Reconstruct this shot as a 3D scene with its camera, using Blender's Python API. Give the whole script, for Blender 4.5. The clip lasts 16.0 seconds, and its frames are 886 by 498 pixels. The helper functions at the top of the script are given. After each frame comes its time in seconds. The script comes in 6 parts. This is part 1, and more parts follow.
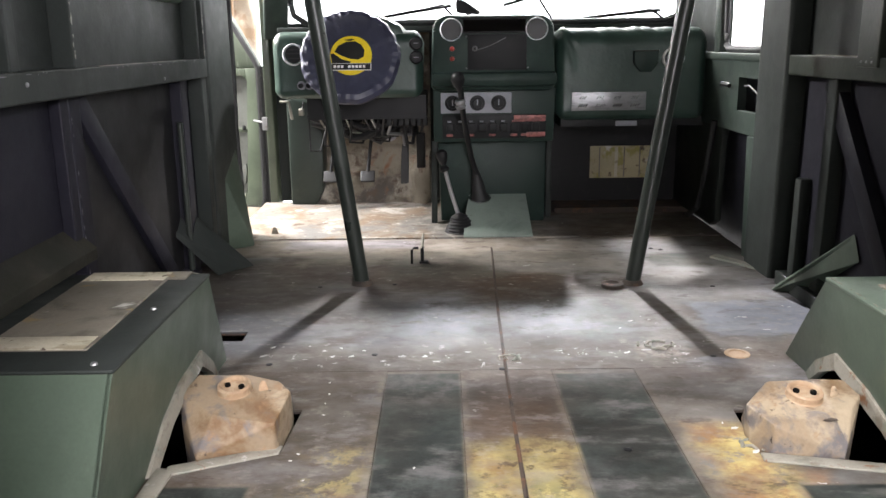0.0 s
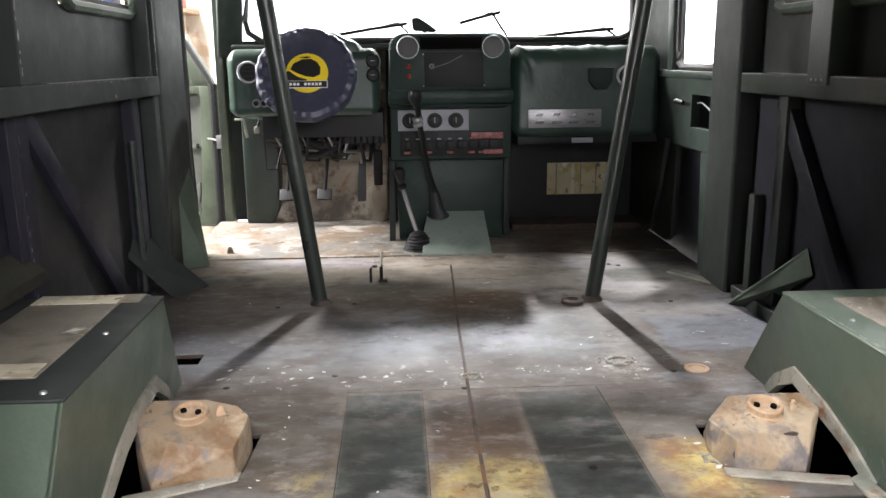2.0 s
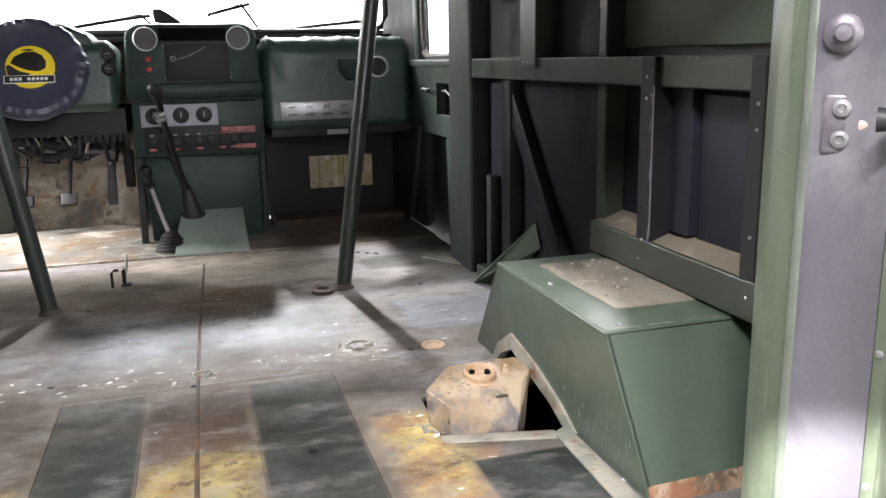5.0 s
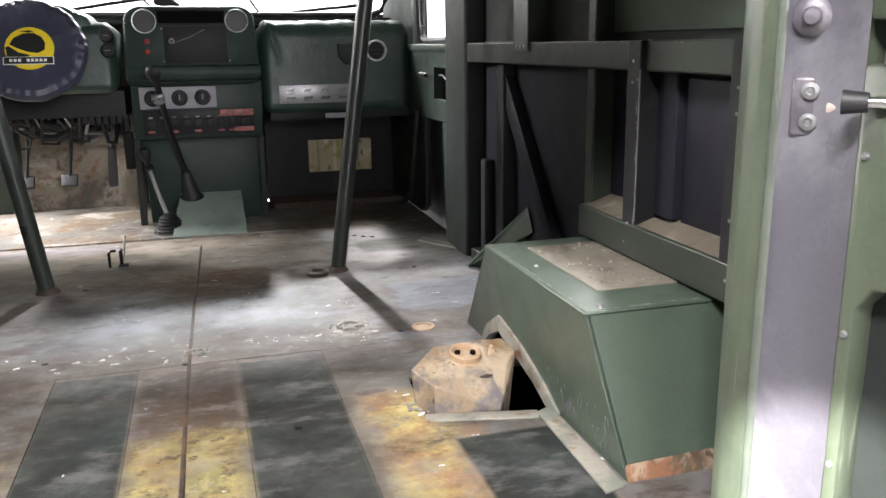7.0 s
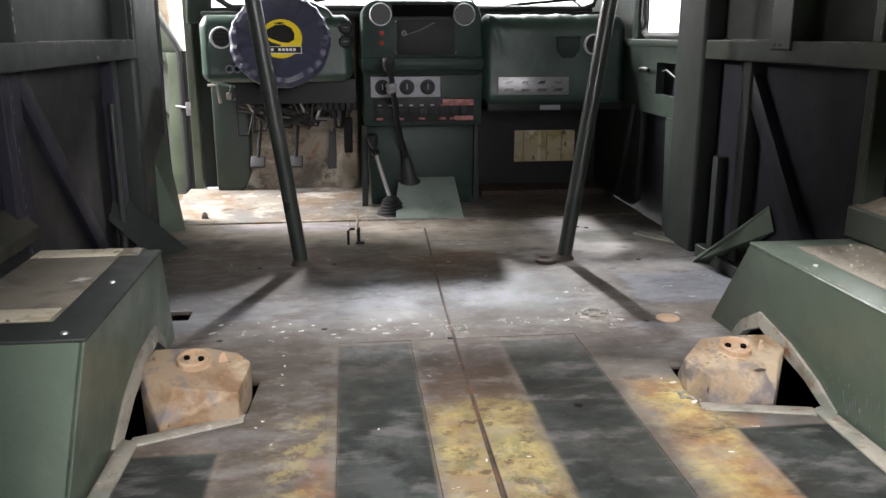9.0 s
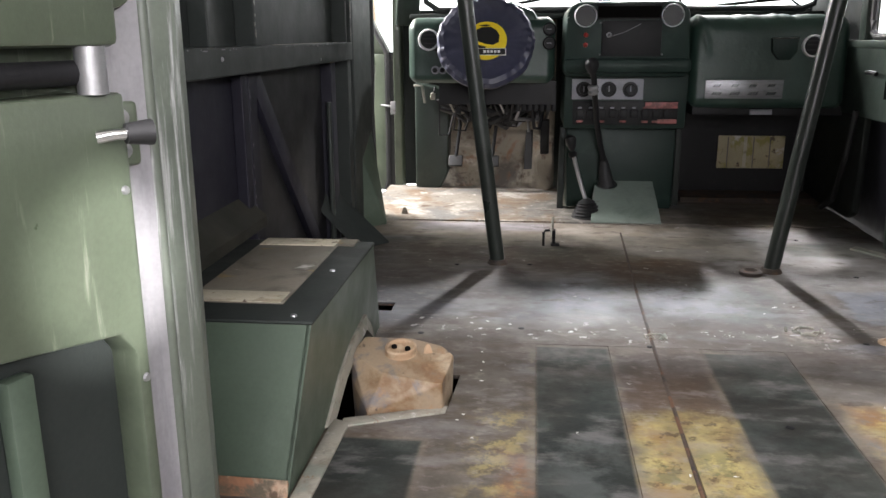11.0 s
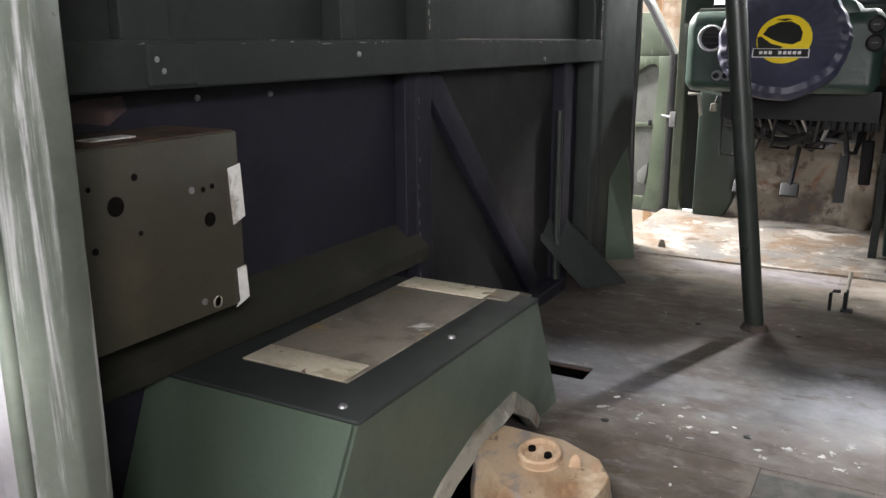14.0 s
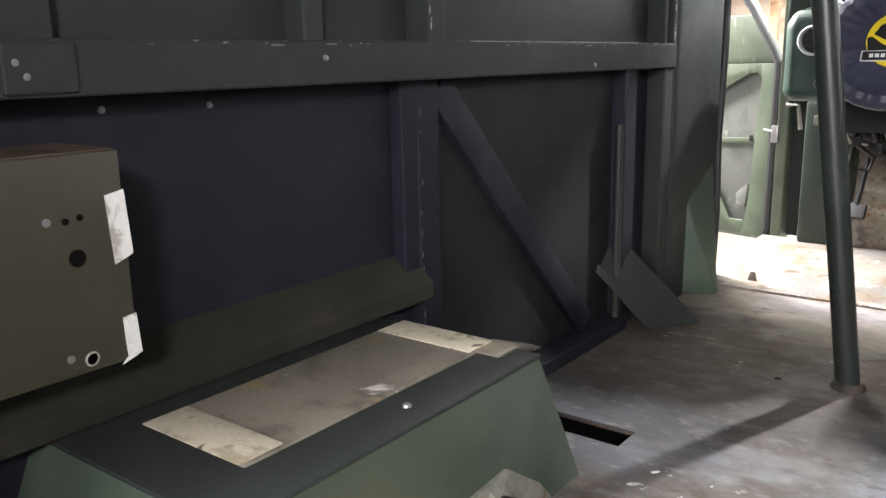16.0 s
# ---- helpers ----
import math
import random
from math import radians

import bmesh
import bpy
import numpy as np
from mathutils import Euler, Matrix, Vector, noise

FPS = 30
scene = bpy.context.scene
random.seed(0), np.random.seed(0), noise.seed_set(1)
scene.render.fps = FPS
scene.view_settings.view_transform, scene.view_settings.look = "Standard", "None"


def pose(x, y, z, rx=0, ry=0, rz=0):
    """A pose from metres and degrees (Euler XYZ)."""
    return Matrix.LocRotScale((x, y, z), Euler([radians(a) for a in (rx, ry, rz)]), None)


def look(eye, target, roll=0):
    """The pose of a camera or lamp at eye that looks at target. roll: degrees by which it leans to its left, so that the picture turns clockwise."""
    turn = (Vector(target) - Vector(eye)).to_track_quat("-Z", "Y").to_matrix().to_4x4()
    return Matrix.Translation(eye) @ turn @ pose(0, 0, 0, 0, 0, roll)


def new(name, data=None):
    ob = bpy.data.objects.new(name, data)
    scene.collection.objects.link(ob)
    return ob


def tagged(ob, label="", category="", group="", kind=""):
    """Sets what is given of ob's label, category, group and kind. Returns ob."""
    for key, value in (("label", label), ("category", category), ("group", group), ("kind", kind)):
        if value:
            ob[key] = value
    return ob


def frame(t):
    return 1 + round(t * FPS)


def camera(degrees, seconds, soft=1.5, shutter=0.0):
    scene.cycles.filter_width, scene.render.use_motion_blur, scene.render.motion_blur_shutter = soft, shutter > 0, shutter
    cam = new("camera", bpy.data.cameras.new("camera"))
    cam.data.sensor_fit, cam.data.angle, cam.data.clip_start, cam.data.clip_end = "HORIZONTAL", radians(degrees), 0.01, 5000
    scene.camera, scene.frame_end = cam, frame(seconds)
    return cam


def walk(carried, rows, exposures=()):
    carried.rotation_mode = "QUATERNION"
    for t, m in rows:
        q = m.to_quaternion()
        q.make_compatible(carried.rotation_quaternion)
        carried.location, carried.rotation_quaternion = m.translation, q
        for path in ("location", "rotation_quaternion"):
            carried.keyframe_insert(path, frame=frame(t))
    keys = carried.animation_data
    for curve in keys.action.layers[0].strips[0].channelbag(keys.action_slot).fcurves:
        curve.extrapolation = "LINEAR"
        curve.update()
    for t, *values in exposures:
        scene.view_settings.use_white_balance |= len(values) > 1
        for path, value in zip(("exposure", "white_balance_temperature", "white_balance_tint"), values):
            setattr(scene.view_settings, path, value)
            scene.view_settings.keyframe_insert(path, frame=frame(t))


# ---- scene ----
cam = camera(56.3, 16.0)
PATH = [
    (0, (-0.119, 0.015, 0.731), (-0.119, 1.955, 0.246), -0.7),
    (0.5, (-0.113, 0.005, 0.732), (-0.077, 1.949, 0.262), -0.7),
    (1, (-0.114, 0.005, 0.734), (-0.046, 1.951, 0.279), -0.6),
    (1.5, (-0.117, 0.018, 0.73), (-0.027, 1.965, 0.283), -0.7),
    (2, (-0.128, 0.032, 0.731), (-0.022, 1.979, 0.284), -0.6),
    (2.5, (-0.136, 0.037, 0.726), (-0.018, 1.983, 0.281), -0.6),
    (3, (-0.122, 0.048, 0.715), (0.011, 1.994, 0.27), -0.8),
    (3.5, (-0.11, 0.045, 0.707), (0.104, 1.984, 0.264), -1.0),
    (4, (-0.07, 0.037, 0.697), (0.294, 1.953, 0.255), -1.2),
    (4.5, (-0.008, 0.024, 0.691), (0.48, 1.912, 0.245), -1.3),
    (5, (0.057, 0.011, 0.688), (0.613, 1.879, 0.238), -1.2),
    (7.5, (0.088, -0.035, 0.681), (0.61, 1.832, 0.189), -0.5),
    (8, (-0.03, -0.051, 0.703), (0.377, 1.842, 0.199), -0.2),
    (8.5, (-0.128, -0.045, 0.702), (0.187, 1.864, 0.198), -0.2),
    (9, (-0.213, -0.049, 0.701), (0.005, 1.875, 0.199), -0.1),
    (9.5, (-0.272, -0.065, 0.706), (-0.173, 1.868, 0.203), -0.2),
    (10, (-0.312, -0.077, 0.707), (-0.328, 1.859, 0.205), -0.2),
    (12.5, (-0.117, 0.088, 0.704), (-0.638, 1.955, 0.211), -0.3),
    (13, (-0.087, 0.191, 0.692), (-0.74, 2.016, 0.199), -0.1),
    (13.5, (-0.094, 0.324, 0.689), (-0.887, 2.093, 0.195), -0.1),
    (14, (-0.107, 0.46, 0.681), (-1.049, 2.156, 0.196), -0.2),
    (14.5, (-0.092, 0.596, 0.684), (-1.22, 2.178, 0.212), -0.4),
    (15, (-0.07, 0.687, 0.669), (-1.305, 2.192, 0.209), -0.5),
    (15.5, (-0.058, 0.738, 0.658), (-1.327, 2.216, 0.202), -0.7),
    (16, (-0.062, 0.776, 0.657), (-1.253, 2.32, 0.211), -1.1),
]
walk(cam, [(t, look(eye, target, roll)) for t, eye, target, roll in PATH], [(0, 0.36), (2, 0.22), (4.5, 0.42), (5, 0.42), (7.5, 0.28), (10, 0.04), (12.5, -0.05), (13, 0.1), (13.5, 0.2), (14, 0.08), (14.5, 0.62), (15, 0.98), (15.5, 0.88), (16, 0.66)])

# ---- world and light ----
W = bpy.data.worlds.new("world")
scene.world = W
W.use_nodes = True
W.node_tree.nodes["Background"].inputs[0].default_value = (0.85, 0.92, 1.0, 1)
W.node_tree.nodes["Background"].inputs[1].default_value = 0.10


def lamp(name, eye, target, sx, sy, watts, colour=(1, 1, 1), spread=180):
    d = bpy.data.lights.new(name, "AREA")
    d.shape, d.size, d.size_y, d.energy, d.color = "RECTANGLE", sx, sy, watts, colour
    d.spread = radians(spread)
    ob = new(name, d)
    ob.matrix_world = look(eye, target)
    return ob


# ceiling tubes before the bonnet, over the passenger side and behind the tail; daylight at the open driver's door
lamp("front_ceiling_lamp", (0.50, 6.25, 3.08), (0.1, 2.3, 0.0), 0.14, 0.26, 70, (1.0, 0.98, 1.0), 80)
lamp("passenger_ceiling_lamp", (1.62, 3.35, 3.10), (0.7, 2.8, 0.0), 0.12, 0.30, 34, (1.0, 0.98, 1.0), 90)
lamp("door_daylight", (-2.30, 3.88, 1.72), (0.0, 2.95, 0.0), 0.6, 0.5, 270, (1.0, 0.965, 0.96))
lamp("tail_ceiling_lamp", (-0.95, -1.05, 3.06), (0.25, 1.3, 0.1), 1.2, 0.15, 132, (1.0, 0.96, 0.985), 130)
# unseen broad fill added behind the tail to lift the dashboard and walls
lamp("tail_fill_lamp", (0.85, -3.20, 1.50), (-0.1, 3.0, 0.6), 2.0, 1.3, 150, (0.98, 0.955, 1.0))
# unseen fill, added so the rear of the left wall is less dark
lamp("left_wall_fill_lamp", (1.30, -0.90, 1.60), (-0.9, 1.30, 0.60), 0.4, 0.3, 7.5, (1.0, 0.95, 1.0), 60)
# unseen lamp added to brighten the brick partition beyond the driver's door
lamp("partition_fill_lamp", (-2.3, 4.9, 2.9), (-2.0, 6.2, 0.6), 1.2, 0.3, 260, (1.0, 0.97, 0.93))


def spot(name, eye, target, angle, watts, colour):
    """A narrow spot with a fairly crisp cone edge."""
    d = bpy.data.lights.new(name, "SPOT")
    d.energy, d.color, d.shadow_soft_size = watts, colour, 0.03
    d.spot_size, d.spot_blend = radians(angle), 0.25
    new(name, d).matrix_world = look(eye, target)


# two unseen spots added behind the tail; each makes a bright jamb patch
spot("jamb_spot_left", (-1.75, -1.15, 1.20), (0.800, 0.735, 0.09), 5.6, 3000, (1.0, 0.97, 0.95))
spot("jamb_spot_right", (1.75, -1.25, 1.20), (-0.742, 0.748, 0.46), 3.6, 1500, (1.0, 0.97, 0.98))


# ---- materials ----
class Nodes:
    def __init__(self, name):
        self.m = bpy.data.materials.new(name)
        self.m.use_nodes = True
        self.t = self.m.node_tree
        self.b = self.t.nodes["Principled BSDF"]
        self.co = self.t.nodes.new("ShaderNodeTexCoord").outputs["Object"]

    def node(self, kind, **values):
        n = self.t.nodes.new(kind)
        for k, v in values.items():
            n.inputs[k].default_value = v
        return n

    def link(self, a, b):
        self.t.links.new(a, b)

    def noise(self, scale, detail=5, stretch=(1, 1, 1), shift=0.0, rough=0.6, warp=0.0):
        mp = self.node("ShaderNodeMapping", Scale=stretch, Location=(shift, shift * 1.7, shift * 0.6))
        self.link(self.co, mp.inputs[0])
        n = self.node("ShaderNodeTexNoise", Scale=scale, Detail=detail, Roughness=rough, Distortion=warp)
        self.link(mp.outputs[0], n.inputs[0])
        return n.outputs[0]

    def ramp(self, src, lo, hi):
        r = self.t.nodes.new("ShaderNodeMapRange")
        r.interpolation_type = "SMOOTHSTEP"
        r.inputs["From Min"].default_value, r.inputs["From Max"].default_value = lo, hi
        self.link(src, r.inputs[0])
        return r.outputs[0]

    def mix(self, f, a, b, kind="MIX"):
        n = self.t.nodes.new("ShaderNodeMix")
        n.data_type, n.blend_type = "RGBA", kind
        for s, v in ((0, f), (6, a), (7, b)):
            if isinstance(v, (int, float)):
                n.inputs[s].default_value = v
            elif isinstance(v, tuple):
                n.inputs[s].default_value = (*v, 1)
            else:
                self.link(v, n.inputs[s])
        return n.outputs[2]


def surf(name, base, layers=(), rough=0.5, metal=0.0, bump=0.15, bscale=90.0, grain=0.25, spread=0.2, spec=0.5, bump2=0.0):
    """A worn surface: base colour, layers of (colour, scale, low, high[, stretch]) by noise, grain, and fine relief."""
    n = Nodes(name)
    col = n.mix(n.noise(7, 6, shift=3.1), tuple(c * (1 - grain) for c in base), tuple(min(1, c * (1 + grain)) for c in base))
    for i, (c, scale, lo, hi, *st) in enumerate(layers):
        f = n.ramp(n.noise(scale, 8, st[0] if st else (1, 1, 1), shift=5.3 * i + 1.9, rough=0.65, warp=0.4), lo, hi)
        col = n.mix(f, col, c)
    fine = n.noise(160, 3, shift=0.7)
    col = n.mix(n.ramp(fine, 0.3, 0.75), col, n.mix(0.10, col, (0.0, 0.0, 0.0)))
    n.link(col, n.b.inputs["Base Color"])
    r = n.t.nodes.new("ShaderNodeMapRange")
    r.inputs["To Min"].default_value, r.inputs["To Max"].default_value = max(0.03, rough - spread), min(1, rough + spread)
    n.link(n.noise(11, 6, shift=9.2), r.inputs[0])
    n.link(r.outputs[0], n.b.inputs["Roughness"])
    n.b.inputs["Metallic"].default_value = metal
    n.b.inputs["Specular IOR Level"].default_value = spec
    if bump:
        h = n.noise(bscale, 4, shift=2.2)
        if bump2:
            h = n.mix(0.5, h, n.noise(9, 5, shift=4.4))
        b = n.node("ShaderNodeBump", Strength=bump, Distance=0.004 if not bump2 else bump2)
        n.link(h, b.inputs["Height"])
        n.link(b.outputs[0], n.b.inputs["Normal"])
    return n.m


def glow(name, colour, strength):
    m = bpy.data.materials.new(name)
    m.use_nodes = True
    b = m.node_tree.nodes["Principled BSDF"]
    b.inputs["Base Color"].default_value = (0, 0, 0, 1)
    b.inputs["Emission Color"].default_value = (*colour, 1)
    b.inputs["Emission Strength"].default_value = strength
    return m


RUST, BROWN, PALE, GREY = (0.17, 0.075, 0.03), (0.085, 0.055, 0.035), (0.62, 0.60, 0.56), (0.22, 0.225, 0.23)
OCHRE = (0.30, 0.21, 0.075)
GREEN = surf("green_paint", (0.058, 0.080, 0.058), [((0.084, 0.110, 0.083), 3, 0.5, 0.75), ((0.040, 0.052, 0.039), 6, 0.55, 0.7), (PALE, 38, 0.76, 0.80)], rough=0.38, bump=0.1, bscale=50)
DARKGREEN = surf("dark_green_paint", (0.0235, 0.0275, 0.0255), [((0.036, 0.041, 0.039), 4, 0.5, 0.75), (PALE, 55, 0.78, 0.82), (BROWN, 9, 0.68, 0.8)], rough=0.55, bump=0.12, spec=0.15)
NAVY = surf("dark_sound_panel", (0.0125, 0.0122, 0.0180), [((0.0215, 0.021, 0.029), 5, 0.5, 0.75), ((0.07, 0.065, 0.07), 30, 0.74, 0.8)], rough=0.55, bump=0.25, bscale=30, spec=0.15)
BROWNGREEN = surf("brown_green_paint", (0.034, 0.031, 0.019), [((0.050, 0.045, 0.029), 6, 0.55, 0.75), (PALE, 60, 0.77, 0.81), (RUST, 14, 0.70, 0.8)], rough=0.5)
SILL = surf("brown_dusty_rail", (0.017, 0.0168, 0.0125), [((0.030, 0.028, 0.021), 6, 0.48, 0.68), ((0.05, 0.045, 0.035), 22, 0.66, 0.76)], rough=0.75, spec=0.15)
DUSTYLEDGE = surf("dusty_ledge", (0.105, 0.090, 0.068), [((0.060, 0.052, 0.040), 8, 0.48, 0.62), ((0.16, 0.14, 0.11), 25, 0.55, 0.68)], rough=0.8, spec=0.15)
SCARDUST = surf("brown_rusty_dust", (0.060, 0.046, 0.036), [((0.085, 0.05, 0.036), 12, 0.48, 0.62), ((0.035, 0.03, 0.022), 20, 0.52, 0.64)], rough=0.85, spec=0.1)
SCAR = surf("dark_rust_patch", (0.030, 0.016, 0.014), [((0.055, 0.030, 0.024), 30, 0.5, 0.65)], rough=0.7)
FLOORCAB = surf("pale_cab_floor", (0.215, 0.193, 0.163), [((0.145, 0.14, 0.132), 3, 0.48, 0.60), ((0.17, 0.122, 0.082), 5, 0.50, 0.62), (BROWN, 12, 0.57, 0.66), ((0.34, 0.315, 0.28), 8, 0.52, 0.62), (BROWN, 38, 0.57, 0.68), (RUST, 27, 0.67, 0.72), (PALE, 16, 0.64, 0.69)], rough=0.55, bump=0.3, bscale=45, bump2=0.005)
SEAM = surf("rusty_seam", (0.050, 0.036, 0.027), [((0.10, 0.052, 0.028), 20, 0.52, 0.62), ((0.02, 0.017, 0.015), 9, 0.52, 0.62)], rough=0.75)
TANK = surf("rusty_beige_steel", (0.245, 0.185, 0.122), [((0.15, 0.085, 0.038), 6, 0.48, 0.62), ((0.36, 0.29, 0.20), 7, 0.50, 0.64), ((0.13, 0.118, 0.118), 9, 0.50, 0.62), ((0.24, 0.145, 0.075), 19, 0.56, 0.70), ((0.075, 0.055, 0.042), 9, 0.60, 0.70), (BROWN, 40, 0.62, 0.69)], rough=0.5, bump=0.3, bscale=60, bump2=0.005)
TANKCAP = surf("rusty_cap", (0.30, 0.20, 0.12), [((0.40, 0.31, 0.21), 16, 0.48, 0.65), (BROWN, 30, 0.6, 0.7)], rough=0.65)
LINER = surf("bare_galvanised", (0.19, 0.17, 0.135), [((0.085, 0.072, 0.055), 5, 0.47, 0.62), (PALE, 10, 0.63, 0.72), (BROWN, 25, 0.62, 0.69), (OCHRE, 12, 0.62, 0.72)], rough=0.55, metal=0.1, bump=0.3)
TORN = surf("torn_adhesive", (0.50, 0.46, 0.35), [((0.30, 0.26, 0.18), 16, 0.5, 0.62), (BROWN, 40, 0.60, 0.66)], rough=0.7, bump=0.5, bscale=60)
PALEEDGE = surf("pale_scraped_edge", (0.25, 0.235, 0.195), [((0.14, 0.12, 0.09), 10, 0.50, 0.62), ((0.17, 0.18, 0.15), 9, 0.48, 0.60), ((0.42, 0.40, 0.37), 20, 0.60, 0.68), (RUST, 22, 0.60, 0.68)], rough=0.6, bump=0.3)
RUSTEDGE = surf("bare_rust_edge", (0.24, 0.115, 0.06), [((0.36, 0.26, 0.18), 14, 0.48, 0.60), ((0.09, 0.075, 0.05), 10, 0.50, 0.62), (BROWN, 24, 0.56, 0.66)], rough=0.75)
POST = surf("post_green_paint", (0.022, 0.027, 0.023), [((0.038, 0.045, 0.040), 6, 0.5, 0.7), (PALE, 45, 0.77, 0.8)], rough=0.33, bump=0.08, spec=0.4)
VINYL = surf("green_vinyl_pad", (0.026, 0.050, 0.039), [((0.040, 0.072, 0.057), 4, 0.5, 0.7), ((0.020, 0.042, 0.033), 9, 0.6, 0.7)], rough=0.40, bump=0.45, bscale=6, bump2=0.022, spec=0.45)
DARKVINYL = surf("dark_green_console", (0.0130, 0.0265, 0.0215), [((0.022, 0.041, 0.034), 6, 0.5, 0.7), ((0.10, 0.11, 0.11), 60, 0.75, 0.8)], rough=0.48, bump=0.2, bscale=140, spec=0.25)
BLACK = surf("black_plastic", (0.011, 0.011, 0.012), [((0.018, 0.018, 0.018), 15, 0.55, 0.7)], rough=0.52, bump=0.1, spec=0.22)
RUBBER = surf("black_rubber", (0.014, 0.014, 0.015), [((0.05, 0.045, 0.04), 18, 0.62, 0.75)], rough=0.6, bump=0.15)
# near black for holes, slots and wells, in place of the shade inside
PIT = surf("hole_black", (0.004, 0.0036, 0.0032), rough=0.95, spec=0.05)
FABRIC = surf("navy_nylon", (0.032, 0.034, 0.062), [((0.055, 0.058, 0.095), 8, 0.5, 0.7)], rough=0.5, bump=0.5, bscale=24, bump2=0.006)
YELLOW = surf("yellow_print", (0.80, 0.60, 0.02), rough=0.5, bump=0.05, grain=0.06)
WHITE = surf("white_print", (0.8, 0.8, 0.8), rough=0.5, bump=0.03, grain=0.05)
INK = surf("black_print", (0.008, 0.008, 0.008), rough=0.5, bump=0.03)
ALU = surf("brushed_aluminium", (0.30, 0.30, 0.31), [((0.22, 0.22, 0.23), 20, 0.5, 0.65, (1, 6, 6))], rough=0.38, metal=0.75, bump=0.1)
CHROME = surf("chrome", (0.75, 0.75, 0.76), rough=0.16, metal=1.0, bump=0.0, grain=0.05, spread=0.08)
RING = surf("white_metal_ring", (0.78, 0.79, 0.80), rough=0.3, metal=0.2, bump=0.0, grain=0.05)
STEEL = surf("bare_steel", (0.28, 0.28, 0.285), [(BROWN, 25, 0.6, 0.7)], rough=0.4, metal=0.7)
GREYPLASTIC = surf("grey_control_panel", (0.27, 0.27, 0.30), [((0.20, 0.20, 0.22), 12, 0.5, 0.7)], rough=0.5, bump=0.05)
RED = surf("red_plastic", (0.34, 0.035, 0.028), rough=0.35, bump=0.0)
ORANGERED = surf("faded_red_plastic", (0.34, 0.105, 0.095), [((0.16, 0.05, 0.045), 30, 0.5, 0.6)], rough=0.5)
FIREWALL = surf("dirty_firewall", (0.200, 0.172, 0.130), [((0.070, 0.057, 0.044), 4, 0.45, 0.58), (RUST, 7, 0.55, 0.68), ((0.34, 0.31, 0.255), 6, 0.53, 0.66), (BROWN, 16, 0.52, 0.66), ((0.22, 0.19, 0.145), 35, 0.60, 0.70)], rough=0.65, bump=0.3, bump2=0.006)
OLDPLATE = surf("stained_plywood_plate", (0.42, 0.36, 0.22), [((0.30, 0.27, 0.08), 14, 0.5, 0.62), (BROWN, 22, 0.58, 0.66), (PALE, 9, 0.58, 0.68)], rough=0.6)
GASKET = surf("plate_green", (0.245, 0.295, 0.260), [((0.165, 0.205, 0.180), 6, 0.5, 0.7), (BROWN, 18, 0.66, 0.74)], rough=0.5)
TAPE = surf("torn_white_tape", (0.58, 0.58, 0.55), [((0.30, 0.28, 0.24), 30, 0.5, 0.62)], rough=0.5)
CONCRETE = surf("workshop_concrete", (0.30, 0.29, 0.27), [((0.2, 0.19, 0.18), 1.5, 0.5, 0.65)], rough=0.8)
PLASTER = surf("workshop_plaster", (0.62, 0.60, 0.57), [((0.5, 0.46, 0.40), 1.3, 0.5, 0.7)], rough=0.85)
DIMWALL = surf("dim_brown_wall", (0.085, 0.068, 0.055), [((0.05, 0.04, 0.033), 1.4, 0.5, 0.65)], rough=0.85)
BRICKWALL = surf("cream_brick", (0.74, 0.66, 0.55), [((0.6, 0.45, 0.32), 6, 0.55, 0.65)], rough=0.8)
WOOD = surf("shelf_wood", (0.36, 0.22, 0.12), [((0.2, 0.11, 0.06), 6, 0.5, 0.65, (1, 8, 8))], rough=0.6)
CARD = surf("pale_card", (0.68, 0.62, 0.5), rough=0.8)
JAMB = surf("violet_grey_jamb", (0.095, 0.090, 0.106), [((0.17, 0.165, 0.182), 3, 0.48, 0.68), (BROWN, 24, 0.70, 0.76)], rough=0.33, bump=0.1)
REARGREEN = surf("worn_olive_green_paint", (0.076, 0.093, 0.064), [((0.054, 0.067, 0.047), 3, 0.48, 0.66), ((0.19, 0.205, 0.16), 9, 0.58, 0.72, (6, 6, 0.5)), (PALE, 26, 0.73, 0.77)], rough=0.36, bump=0.1)
# paler copies of the rear green and jamb, for the brightly lit left side
PALEGREEN = surf("pale_green_paint", (0.105, 0.120, 0.098), [((0.070, 0.082, 0.068), 3, 0.48, 0.66), ((0.34, 0.345, 0.34), 8, 0.56, 0.70, (6, 6, 0.4)), (BROWN, 26, 0.70, 0.76)], rough=0.36, bump=0.1)
PALEJAMB = surf("lit_scuffed_jamb", (0.24, 0.235, 0.245), [((0.17, 0.165, 0.178), 4, 0.5, 0.65, (3, 3, 0.5)), (BROWN, 24, 0.70, 0.76)], rough=0.35, bump=0.1)
RAILGREEN = surf("rail_green_paint", (0.021, 0.027, 0.020), [((0.031, 0.037, 0.0285), 3, 0.48, 0.72), (PALE, 42, 0.76, 0.80), (BROWN, 11, 0.66, 0.78)], rough=0.38, bump=0.12, spec=0.3)
DOORGREEN = surf("dark_green_door_paint", (0.026, 0.036, 0.030), [((0.040, 0.052, 0.044), 4, 0.5, 0.72), (PALE, 50, 0.77, 0.8)], rough=0.42, bump=0.12, spec=0.3)
DULL = surf("dull_violet_steel", (0.13, 0.12, 0.14), [((0.20, 0.19, 0.20), 20, 0.5, 0.65), (BROWN, 30, 0.6, 0.7)], rough=0.4, metal=0.3)
PINK = surf("pale_primer", (0.50, 0.40, 0.35), [((0.36, 0.27, 0.23), 30, 0.5, 0.62)], rough=0.5)
